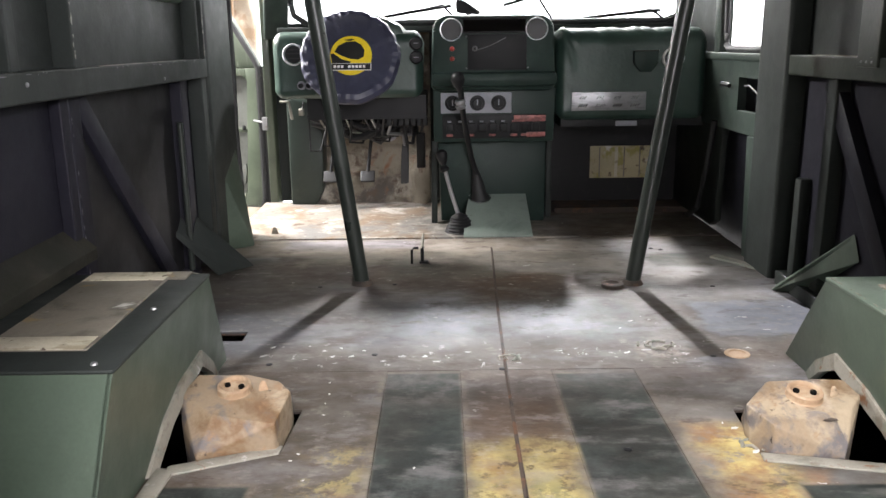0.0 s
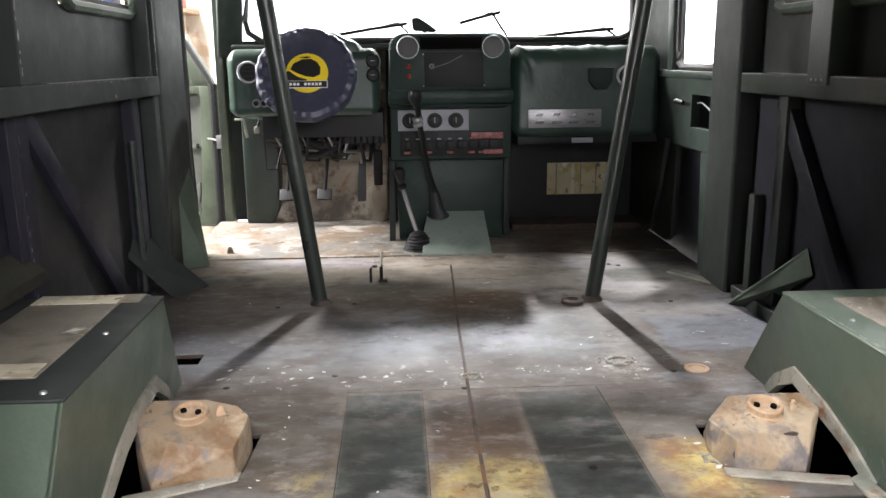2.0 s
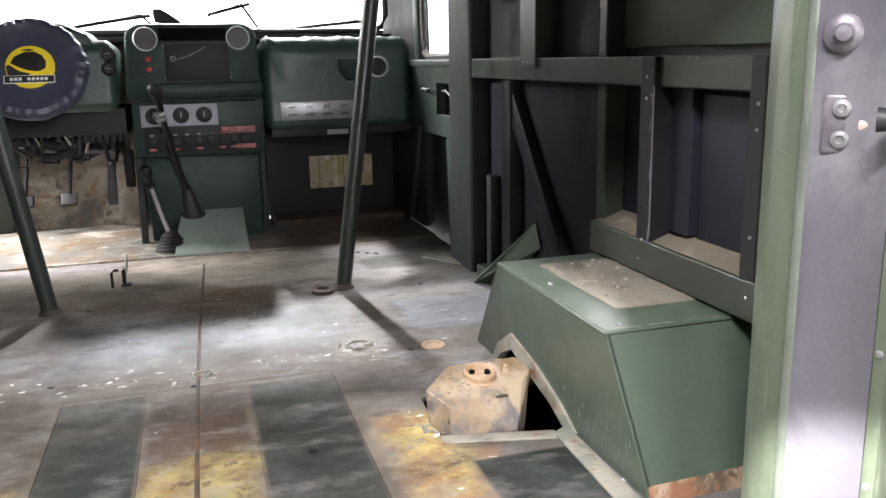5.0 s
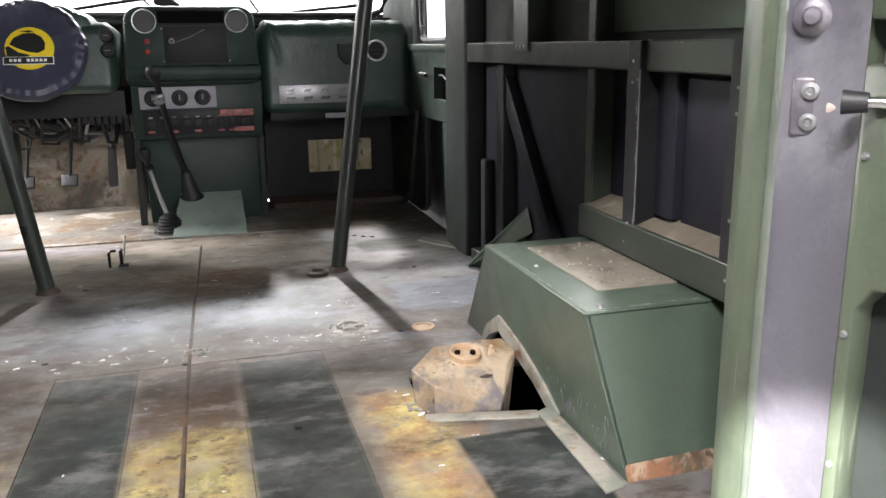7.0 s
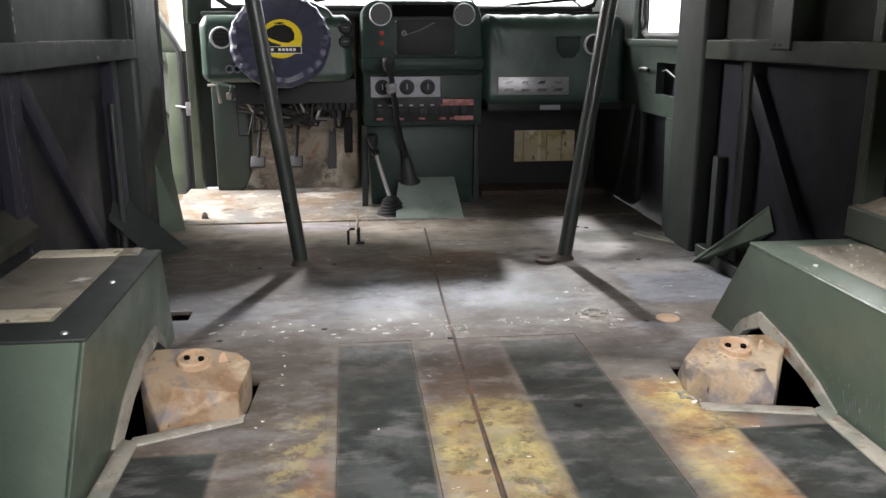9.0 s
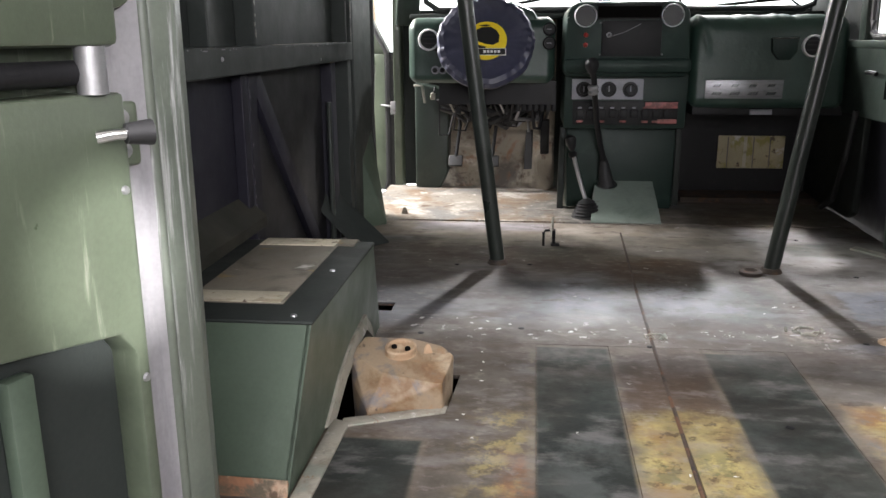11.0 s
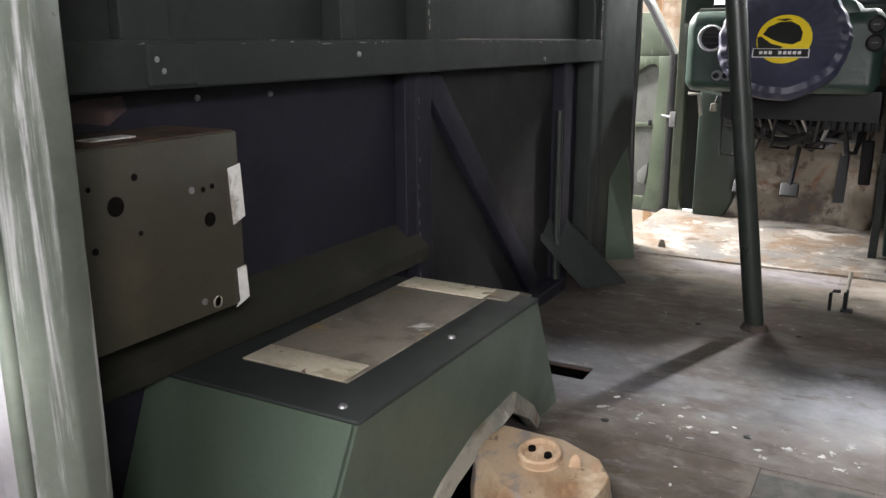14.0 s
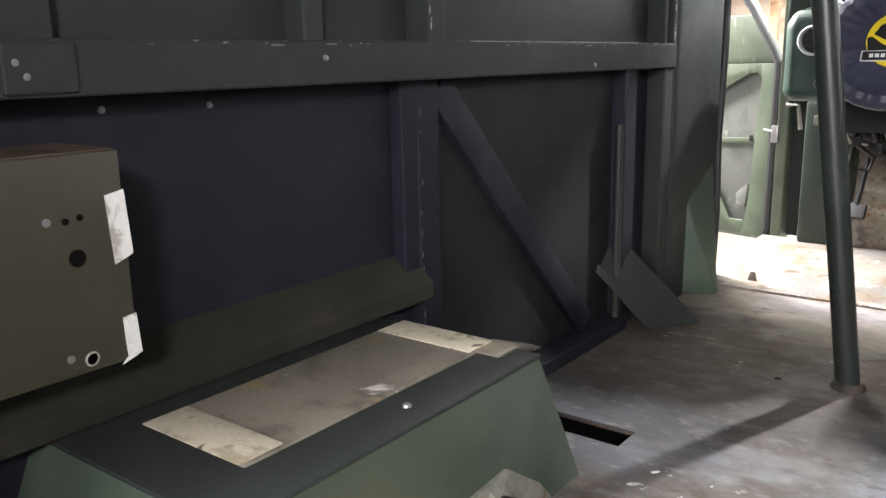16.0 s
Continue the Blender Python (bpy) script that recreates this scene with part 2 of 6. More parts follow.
DOORSKIN = surf("grey_green_door_skin", (0.115, 0.12, 0.108), [((0.075, 0.08, 0.07), 7, 0.5, 0.65), ((0.22, 0.22, 0.21), 14, 0.6, 0.7)], rough=0.45, bump=0.25, bump2=0.01)
BLUE = surf("blue_plastic", (0.04, 0.07, 0.22), rough=0.4)
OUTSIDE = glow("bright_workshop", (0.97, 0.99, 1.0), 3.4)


class FloorPaint(Nodes):
    """The van floor: bare steel with worn paint, rust, dirt and some painted light and shade, in areas that have ragged
    soft borders.
    """

    def prepare(self):
        warp = self.node("ShaderNodeTexNoise", Scale=9.0, Detail=6.0, Roughness=0.65)
        self.link(self.co, warp.inputs[0])
        add = self.t.nodes.new("ShaderNodeVectorMath")
        add.operation = "MULTIPLY_ADD"
        add.inputs[1].default_value, add.inputs[2].default_value = (0.09, 0.09, 0.0), (-0.045, -0.045, 0.0)
        self.link(warp.outputs["Color"], add.inputs[0])
        both = self.t.nodes.new("ShaderNodeVectorMath")
        self.link(self.co, both.inputs[0])
        self.link(add.outputs[0], both.inputs[1])
        sep = self.t.nodes.new("ShaderNodeSeparateXYZ")
        self.link(both.outputs[0], sep.inputs[0])
        raw = self.t.nodes.new("ShaderNodeSeparateXYZ")
        self.link(self.co, raw.inputs[0])
        self.warped, self.straight = sep.outputs, raw.outputs
        self.count = 0

    def math(self, op, a, b=0.0):
        n = self.t.nodes.new("ShaderNodeMath")
        n.operation = op
        for s, v in ((0, a), (1, b)):
            if isinstance(v, (int, float)):
                n.inputs[s].default_value = v
            else:
                self.link(v, n.inputs[s])
        return n.outputs[0]

    def zone(self, col, x0, x1, y0, y1, soft, a, b, scale, strength=1.0, ragged=True, speck=0.0, edge=0.10):
        axes = self.warped if ragged else self.straight
        dx = self.math("SUBTRACT", self.math("ABSOLUTE", self.math("SUBTRACT", axes[0], (x0 + x1) / 2)), (x1 - x0) / 2)
        dy = self.math("SUBTRACT", self.math("ABSOLUTE", self.math("SUBTRACT", axes[1], (y0 + y1) / 2)), (y1 - y0) / 2)
        f = self.math("MULTIPLY", self.ramp(self.math("MAXIMUM", dx, dy), soft, -soft), strength)
        self.count += 1
        paint = self.mix(self.ramp(self.noise(scale, 7, shift=7.7 * self.count, rough=0.68), 0.40, 0.62), a, b)
        if speck:
            f = self.math("MULTIPLY", f, self.ramp(self.noise(scale * 1.7, 7, shift=3.3 * self.count, rough=0.7), speck - edge, speck + edge))
        return self.mix(f, col, paint)


def floor_paint():
    n = FloorPaint("worn_painted_floor_steel")
    n.prepare()
    brown, blue = (0.085, 0.062, 0.045), (0.20, 0.215, 0.24)
    teal, deep, ochre, umber = (0.052, 0.064, 0.056), (0.013, 0.017, 0.0155), (0.38, 0.32, 0.125), (0.080, 0.054, 0.034)
    rust = (0.16, 0.085, 0.045)
    smear = (0.8, 1.2, 1)
    # bare grey steel, clouded at arm's length and at hand's width
    col = n.mix(n.ramp(n.noise(2.6, 9, smear, shift=1.1, rough=0.62), 0.40, 0.60), (0.064, 0.057, 0.046), (0.160, 0.156, 0.146))
    col = n.mix(n.math("MULTIPLY", n.ramp(n.noise(6.0, 9, smear, shift=6.3, rough=0.68), 0.47, 0.60), 0.8), col, (0.076, 0.058, 0.041))
    col = n.mix(n.math("MULTIPLY", n.ramp(n.noise(5.1, 8, (0.6, 1.2, 1), shift=9.9, rough=0.6), 0.53, 0.63), 0.8), col, (0.25, 0.255, 0.275))
    col = n.mix(n.math("MULTIPLY", n.ramp(n.noise(3.3, 8, shift=17.4, rough=0.6), 0.54, 0.64), 0.6), col, (0.105, 0.118, 0.105))
    # rear half: bare strips between the painted ones
    col = n.zone(col, -0.95, -0.45, 0.7, 1.34, 0.05, (0.15, 0.125, 0.095), (0.085, 0.066, 0.047), 5, 0.85)
    col = n.zone(col, -0.45, -0.255, 0.7, 1.50, 0.05, (0.125, 0.112, 0.090), (0.065, 0.055, 0.041), 5, 0.85)
    col = n.zone(col, -0.46, -0.27, 1.42, 1.80, 0.09, (0.055, 0.046, 0.035), (0.105, 0.093, 0.074), 5, 0.85)
    col = n.zone(col, -0.36, -0.265, 0.7, 1.42, 0.05, ochre, (0.20, 0.14, 0.065), 11, 0.6, speck=0.52, edge=0.07)
    col = n.zone(col, -0.30, -0.25, 0.7, 1.25, 0.03, (0.26, 0.125, 0.05), rust, 9, 0.8, speck=0.46)
    col = n.zone(col, -0.085, 0.135, 1.58, 1.78, 0.05, (0.10, 0.088, 0.076), (0.05, 0.040, 0.032), 5, 0.9)
    col = n.zone(col, -0.085, 0.130, 1.36, 1.62, 0.06, umber, (0.062, 0.043, 0.029), 6, 0.95)
    col = n.zone(col, -0.085, 0.012, 0.7, 1.41, 0.05, ochre, (0.23, 0.155, 0.065), 9, 0.97)
    col = n.zone(col, 0.012, 0.128, 0.7, 1.43, 0.05, (0.40, 0.34, 0.135), (0.20, 0.145, 0.068), 8, 0.97)
    col = n.zone(col, -0.085, 0.13, 0.7, 1.44, 0.06, umber, (0.07, 0.045, 0.025), 13, 0.85, speck=0.57, edge=0.05)
    col = n.zone(col, -0.085, 0.13, 0.7, 1.30, 0.05, (0.13, 0.125, 0.06), (0.10, 0.105, 0.06), 8, 0.7, speck=0.56, edge=0.05)
    col = n.zone(col, 0.316, 0.47, 0.7, 1.62, 0.04, (0.24, 0.225, 0.20), (0.16, 0.145, 0.12), 5, 0.85)
    col = n.zone(col, 0.352, 0.47, 0.7, 1.50, 0.045, (0.52, 0.43, 0.17), (0.27, 0.155, 0.07), 9, 0.97, speck=0.42, edge=0.06)
    col = n.zone(col, 0.385, 0.52, 0.7, 1.30, 0.04, (0.30, 0.15, 0.065), (0.38, 0.30, 0.20), 8, 0.85, speck=0.48)
    # middle: smooth blue-grey patches, worn teal paint, brown dirt round the centre seam
    col = n.zone(col, -0.32, 0.0, 1.97, 2.29, 0.06, (0.085, 0.096, 0.095), (0.18, 0.19, 0.205), 4, 0.8)
    # smooth steel here; the blue-white tones also hold some lamp glare
    col = n.zone(col, -0.20, 0.0, 2.05, 2.30, 0.05, blue, (0.32, 0.335, 0.36), 6, 0.85, speck=0.50)
    col = n.zone(col, 0.05, 0.30, 2.04, 2.30, 0.06, (0.27, 0.29, 0.32), (0.42, 0.435, 0.46), 5, 0.9, speck=0.44)
    col = n.zone(col, 0.22, 0.40, 1.98, 2.30, 0.04, (0.11, 0.128, 0.118), (0.17, 0.185, 0.175), 4, 0.8, speck=0.46)
    col = n.zone(col, 0.40, 0.55, 1.95, 2.42, 0.04, (0.30, 0.285, 0.265), (0.18, 0.15, 0.12), 7, 0.7)
    col = n.zone(col, 0.575, 0.90, 2.00, 2.28, 0.012, (0.145, 0.158, 0.185), (0.19, 0.20, 0.225), 4, 0.95)
    col = n.zone(col, 0.56, 0.95, 1.80, 1.98, 0.04, (0.19, 0.165, 0.14), (0.13, 0.105, 0.08), 6, 0.8)
    col = n.zone(col, -0.95, -0.47, 1.90, 2.30, 0.05, (0.070, 0.073, 0.080), (0.105, 0.108, 0.117), 5, 0.9)
    col = n.zone(col, -0.46, -0.28, 2.02, 2.44, 0.05, (0.16, 0.156, 0.15), (0.095, 0.084, 0.07), 5, 0.75)
    # brown dirt, with the shadow of the dashboard console put into its colour
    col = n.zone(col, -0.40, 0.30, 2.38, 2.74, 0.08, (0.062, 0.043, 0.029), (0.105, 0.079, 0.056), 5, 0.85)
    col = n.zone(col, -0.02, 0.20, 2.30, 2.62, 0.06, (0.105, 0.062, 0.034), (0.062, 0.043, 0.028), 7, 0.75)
    col = n.zone(col, 0.34, 0.47, 2.46, 2.58, 0.04, (0.34, 0.33, 0.31), brown, 8, 0.7)
    # pale patch by the right post; holds side-window light in its colour
    col = n.zone(col, 0.50, 0.82, 2.30, 3.05, 0.08, (0.42, 0.415, 0.405), (0.30, 0.285, 0.265), 5, 0.85)
    col = n.zone(col, 0.58, 0.90, 2.66, 2.84, 0.02, (0.13, 0.145, 0.13), (0.17, 0.165, 0.14), 5, 0.8)
    col = n.zone(col, 0.10, 0.30, 2.64, 2.82, 0.05, (0.30, 0.29, 0.275), (0.17, 0.155, 0.13), 6, 0.8)
    col = n.zone(col, -0.60, 0.60, 1.74, 1.80, 0.05, brown, (0.20, 0.17, 0.14), 9, 0.8)
    col = n.zone(col, -0.55, 0.44, 1.79, 1.96, 0.05, (0.145, 0.128, 0.106), (0.075, 0.060, 0.045), 6, 0.75)
    col = n.zone(col, 0.34, 0.46, 1.86, 1.98, 0.04, (0.48, 0.44, 0.39), (0.16, 0.10, 0.07), 11, 0.85, speck=0.48)
    # brown left floor, with the steering wheel's shadow put into its colour
    col = n.zone(col, -0.95, -0.46, 2.24, 2.80, 0.08, (0.070, 0.055, 0.042), (0.12, 0.105, 0.088), 4, 0.8)
    col = n.zone(col, 0.02, 0.46, 2.62, 3.05, 0.06, (0.25, 0.235, 0.195), (0.37, 0.345, 0.30), 5, 0.88)
    col = n.zone(col, -0.30, 0.06, 2.56, 2.74, 0.05, (0.085, 0.085, 0.070), (0.13, 0.115, 0.09), 6, 0.8)
    # cab: pale worn floor
    col = n.zone(col, -0.95, 0.36, 2.86, 3.40, 0.05, (0.42, 0.38, 0.325), (0.28, 0.24, 0.19), 5, 0.92)
    col = n.zone(col, -0.70, -0.20, 2.96, 3.08, 0.03, (0.40, 0.38, 0.40), (0.33, 0.31, 0.32), 5, 0.8)
    col = n.zone(col, -0.60, 0.40, 2.74, 2.90, 0.05, (0.33, 0.295, 0.24), (0.21, 0.195, 0.16), 6, 0.8)
    col = n.zone(col, 0.36, 0.95, 3.05, 3.60, 0.08, (0.14, 0.105, 0.075), (0.22, 0.18, 0.14), 6, 0.8)
    # spots, crumbs of old paint and the wide smears of a wet mop
    col = n.mix(n.math("MULTIPLY", n.ramp(n.noise(15, 8, (0.6, 1.3, 1), shift=2.9, rough=0.7), 0.55, 0.66), 0.65), col, (0.060, 0.042, 0.030))
    col = n.mix(n.math("MULTIPLY", n.ramp(n.noise(34, 6, smear, shift=8.4, rough=0.62), 0.54, 0.68), 0.35), col, (0.30, 0.275, 0.245))
    col = n.zone(col, -0.62, 0.60, 1.81, 1.95, 0.05, (0.72, 0.71, 0.69), (0.5, 0.48, 0.45), 15, 1.0, speck=0.63, edge=0.02)
    col = n.mix(n.ramp(n.noise(24, 4, (0.55, 1.2, 1), shift=4.6, rough=0.55), 0.715, 0.73), col, (0.62, 0.61, 0.59))
    # painted strips: worn teal over black-green, scuffed across
    for x0, x1, y1 in ((-0.250, -0.086, 1.775), (0.130, 0.312, 1.765), (-0.605, -0.455, 1.285), (0.480, 0.660, 1.270)):
        col = n.zone(col, x0 - 0.016, x1 + 0.014, 0.7, y1 + 0.01, 0.008, (0.21, 0.185, 0.14), (0.12, 0.10, 0.075), 9, 0.7, speck=0.48, edge=0.12, ragged=False)
        col = n.zone(col, x0, x1, 0.7, y1, 0.006, teal, deep, 3.2, 0.97, ragged=False)
    for x0, x1 in ((-0.250, -0.086), (0.130, 0.312)):
        col = n.zone(col, x0, x1, 1.60, 1.80, 0.05, (0.12, 0.117, 0.106), (0.06, 0.052, 0.042), 6, 0.75, speck=0.50)
        col = n.zone(col, x0 + 0.03, x1 - 0.02, 1.42, 1.50, 0.03, (0.020, 0.025, 0.023), (0.035, 0.042, 0.038), 6, 0.7, speck=0.46)
        col = n.zone(col, x0, x1, 0.7, 1.36, 0.05, (0.10, 0.112, 0.104), (0.07, 0.080, 0.073), 5, 0.55, speck=0.52)
    col = n.mix(n.math("MULTIPLY", n.ramp(n.noise(14, 7, (0.6, 1.6, 1), shift=5.1, rough=0.68), 0.54, 0.68), 0.35), col, (0.16, 0.155, 0.14))
    stain = n.math("MULTIPLY", n.ramp(n.noise(3.7, 9, (0.8, 1.1, 1), shift=21.3, rough=0.66), 0.46, 0.62), 0.62)
    col = n.mix(stain, col, n.mix(0.6, col, (0.022, 0.016, 0.011)))
    wipe = n.math("MULTIPLY", n.ramp(n.noise(7.5, 8, (0.65, 1.2, 1), shift=26.1, rough=0.64), 0.52, 0.66), 0.36)
    col = n.mix(wipe, col, (0.235, 0.225, 0.215))
    col = n.mix(1.0, col, (0.87, 0.86, 0.88), "MULTIPLY")
    n.link(col, n.b.inputs["Base Color"])
    r = n.t.nodes.new("ShaderNodeMapRange")
    r.inputs["To Min"].default_value, r.inputs["To Max"].default_value = 0.35, 0.90
    n.link(n.noise(6, 7, shift=9.2), r.inputs[0])
    n.link(r.outputs[0], n.b.inputs["Roughness"])
    n.b.inputs["Specular IOR Level"].default_value = 0.22
    b = n.node("ShaderNodeBump", Strength=0.35, Distance=0.006)
    n.link(n.mix(0.5, n.noise(45, 4, shift=2.2), n.noise(9, 6, shift=4.4)), b.inputs["Height"])
    n.link(b.outputs[0], n.b.inputs["Normal"])
    return n.m


FLOORALL = floor_paint()


def make_glass():
    n = Nodes("window_glass")
    n.b.inputs["Base Color"].default_value = (1, 1, 1, 1)
    n.b.inputs["Transmission Weight"].default_value = 1
    n.b.inputs["Roughness"].default_value = 0.0
    n.b.inputs["IOR"].default_value = 1.02
    return n.m


GLASS = make_glass()


# ---- builders ----
def bm_box(x0, x1, y0, y1, z0, z1, bevel=0.0, bm=None):
    bm = bm or bmesh.new()
    r = bmesh.ops.create_cube(bm, size=1, matrix=Matrix.LocRotScale(((x0 + x1) / 2, (y0 + y1) / 2, (z0 + z1) / 2), None, (abs(x1 - x0), abs(y1 - y0), abs(z1 - z0))))
    if bevel:
        edges = list({e for v in r["verts"] for e in v.link_edges})
        bmesh.ops.bevel(bm, geom=edges, offset=bevel, segments=2, affect="EDGES", profile=0.5)
    return bm


def bm_prism(points, axis, a, b, bevel=0.0, bm=None):
    """A flat outline drawn out along an axis from a to b. The points are (y,z) for x, (x,z) for y, (x,y) for z."""
    bm = bm or bmesh.new()
    put = {"x": lambda p, d: (d, p[0], p[1]), "y": lambda p, d: (p[0], d, p[1]), "z": lambda p, d: (p[0], p[1], d)}[axis]
    low = [bm.verts.new(put(p, a)) for p in points]
    top = [bm.verts.new(put(p, b)) for p in points]
    faces = [bm.faces.new(low), bm.faces.new(top[::-1])]
    for i in range(len(points)):
        j = (i + 1) % len(points)
        faces.append(bm.faces.new((low[j], low[i], top[i], top[j])))
    bmesh.ops.recalc_face_normals(bm, faces=faces)
    if bevel:
        bmesh.ops.bevel(bm, geom=list({e for f in faces for e in f.edges}), offset=bevel, segments=2, affect="EDGES", profile=0.5)
    return bm


def bm_hull(points, bevel=0.0):
    bm = bmesh.new()
    for p in points:
        bm.verts.new(p)
    bmesh.ops.convex_hull(bm, input=list(bm.verts))
    bmesh.ops.dissolve_limit(bm, angle_limit=0.02, verts=list(bm.verts), edges=list(bm.edges))
    bmesh.ops.recalc_face_normals(bm, faces=list(bm.faces))
    if bevel:
        bmesh.ops.bevel(bm, geom=list(bm.edges), offset=bevel, segments=3, affect="EDGES", profile=0.5)
    return bm


def bm_tube(points, radius, sides=14, bm=None, radii=None):
    """A round bar along a line of points."""
    bm = bm or bmesh.new()
    pts = [Vector(p) for p in points]
    rings, up = [], Vector((0.013, 0.021, 1))
    for i, p in enumerate(pts):
        d = (pts[min(i + 1, len(pts) - 1)] - pts[max(i - 1, 0)]).normalized()
        u = up if abs(d.dot(up.normalized())) < 0.95 else Vector((1, 0.05, 0))
        s = d.cross(u).normalized()
        w = s.cross(d)
        r = radii[i] if radii else radius
        rings.append([bm.verts.new(p + (s * math.cos(2 * math.pi * k / sides) + w * math.sin(2 * math.pi * k / sides)) * r) for k in range(sides)])
    faces = []
    for a, b in zip(rings, rings[1:]):
        for k in range(sides):
            faces.append(bm.faces.new((a[k], a[(k + 1) % sides], b[(k + 1) % sides], b[k])))
    faces += [bm.faces.new(rings[0][::-1]), bm.faces.new(rings[-1])]
    bmesh.ops.recalc_face_normals(bm, faces=faces)
    return bm


def bm_lathe(profile, centre, axis=(0, 0, 1), sides=32, wave=None, bm=None):
    """A turned shape: the profile is (radius, height) along the axis."""
    bm = bm or bmesh.new()
    m = Matrix.Translation(centre) @ Vector(axis).to_track_quat("Z", "Y").to_matrix().to_4x4()
    rings, faces = [], []
    for r, h in profile:
        ring = []
        for k in range(sides):
            a = 2 * math.pi * k / sides
            dr, dh = wave(r, a) if wave else (0, 0)
            ring.append(bm.verts.new(m @ Vector(((r + dr) * math.cos(a), (r + dr) * math.sin(a), h + dh))))
        rings.append(ring)
    for a, b in zip(rings, rings[1:]):
        for k in range(sides):
            faces.append(bm.faces.new((a[k], a[(k + 1) % sides], b[(k + 1) % sides], b[k])))
    faces += [bm.faces.new(rings[0][::-1]), bm.faces.new(rings[-1])]
    bmesh.ops.recalc_face_normals(bm, faces=faces)
    return bm


def mesh(name, bm, material, smooth=False):
    me = bpy.data.meshes.new(name)
    bm.to_mesh(me)
    bm.free()
    me.materials.append(material)
    if smooth:
        me.polygons.foreach_set("use_smooth", [True] * len(me.polygons))
        me.set_sharp_from_angle(angle=radians(38))
    return me


def part(name, bm, material, parent, label="", smooth=True):
    ob = new(name, mesh(name, bm, material, smooth))
    ob.parent = parent
    if parent.type == "EMPTY":
        ob.matrix_parent_inverse = Matrix.Translation(-parent.location)
    return tagged(ob, label)


def thing(name, label, category, at, group="", kind=""):
    ob = new(name)
    ob.location, ob.empty_display_size = at, 0.05
    return tagged(ob, label, category, group, kind)


def solid(name, bm, material, label, category, kind="", group="", smooth=True):
    return tagged(new(name, mesh(name, bm, material, smooth)), label, category, group, kind)


# ---- the setting: floor ----
floor = solid("floor", bm_prism([(-0.95, 0.80), (-0.70, 0.80), (0.70, 0.80), (0.95, 0.80), (0.95, 1.33), (0.661, 1.33), (0.451, 1.378), (0.466, 1.569), (0.95, 1.58), (0.95, 3.72),
                                 (-0.95, 3.86), (-0.95, 2.068), (-0.632, 2.068), (-0.632, 2.0), (-0.95, 2.0), (-0.95, 1.60), (-0.412, 1.588), (-0.422, 1.427), (-0.614, 1.353), (-0.95, 1.353)], "z", -0.009, -0.0045),
              SEAM, "worn rusty steel van floor with two cut openings", "floor", "structure", smooth=False)


def plate(points, material, top=0.0, label=""):
    return part("floor_plate", bm_prism(points, "z", -0.004, top), material, floor, label, smooth=False)


G = 0.0006
plate([(-0.95, 0.80), (-0.25 - G, 0.80), (-0.25 - G, 1.79), (-0.95, 1.79), (-0.95, 1.60), (-0.412, 1.588), (-0.422, 1.427), (-0.614, 1.353), (-0.95, 1.353)], FLOORALL, label="scraped grey and rusty floor plate")
plate([(-0.25 + G, 0.80), (-0.083 - G, 0.80), (-0.083 - G, 1.79), (-0.25 + G, 1.79)], FLOORALL, -0.0012, "dark green painted floor plate")
plate([(-0.083 + G, 0.80), (0.012 - G, 0.80), (0.020 - G, 1.79), (-0.083 + G, 1.79)], FLOORALL, label="ochre rusty floor plate")
plate([(0.012 + 5 * G, 0.80), (0.126 - G, 0.80), (0.126 - G, 1.79), (0.020 + 5 * G, 1.79)], FLOORALL, label="ochre rusty floor plate")
plate([(0.126 + G, 0.80), (0.314 - G, 0.80), (0.314 - G, 1.79), (0.126 + G, 1.79)], FLOORALL, -0.0012, "dark green painted floor plate")
plate([(0.314 + G, 0.80), (0.95, 0.80), (0.95, 1.33), (0.661, 1.33), (0.451, 1.378), (0.466, 1.569), (0.95, 1.58), (0.95, 1.79), (0.314 + G, 1.79)], FLOORALL, label="scraped floor plate with ochre rust")
plate([(-0.95, 1.79 + 3 * G), (0.022, 1.79 + 3 * G), (0.036 - G, 2.37), (-0.95, 2.37), (-0.95, 2.068), (-0.632, 2.068), (-0.632, 2.0), (-0.95, 2.0)], FLOORALL, label="blue-grey bare steel floor plate with white spots")
plate([(0.022 + 5 * G, 1.79 + 3 * G), (0.95, 1.79 + 3 * G), (0.95, 2.37), (0.036 + 5 * G, 2.37)], FLOORALL, label="blue-grey bare steel floor plate with white spots")
plate([(-0.95, 2.37 + G), (0.036 - G, 2.37 + G), (0.05 - G, 2.80), (-0.95, 2.80)], FLOORALL, label="dark brown stained floor plate with painted shade")
plate([(0.036 + 5 * G, 2.37 + G), (0.95, 2.37 + G), (0.95, 2.80), (0.05 + 5 * G, 2.80)], FLOORALL, label="stained floor plate with pale patches, painted shade and light")
plate([(-0.95, 2.80 + G), (-0.22 - G, 2.80 + G), (-0.22 - G, 3.10), (-0.95, 3.10)], FLOORALL, label="pale worn cab floor plate")
plate([(-0.22 + G, 2.80 + G), (0.95, 2.80 + G), (0.95, 3.10), (-0.22 + G, 3.10)], FLOORALL, label="pale worn cab floor plate")
plate([(-0.95, 3.10 + G), (-0.04, 3.10 + G), (-0.04, 3.86), (-0.95, 3.86)], FLOORCAB, 0.006, "pale worn cab floor plate")
plate([(-0.04 + G, 3.10 + G), (0.95, 3.10 + G), (0.95, 3.56), (-0.04 + G, 3.56)], FLOORALL, 0.003, "brown worn cab floor plate")
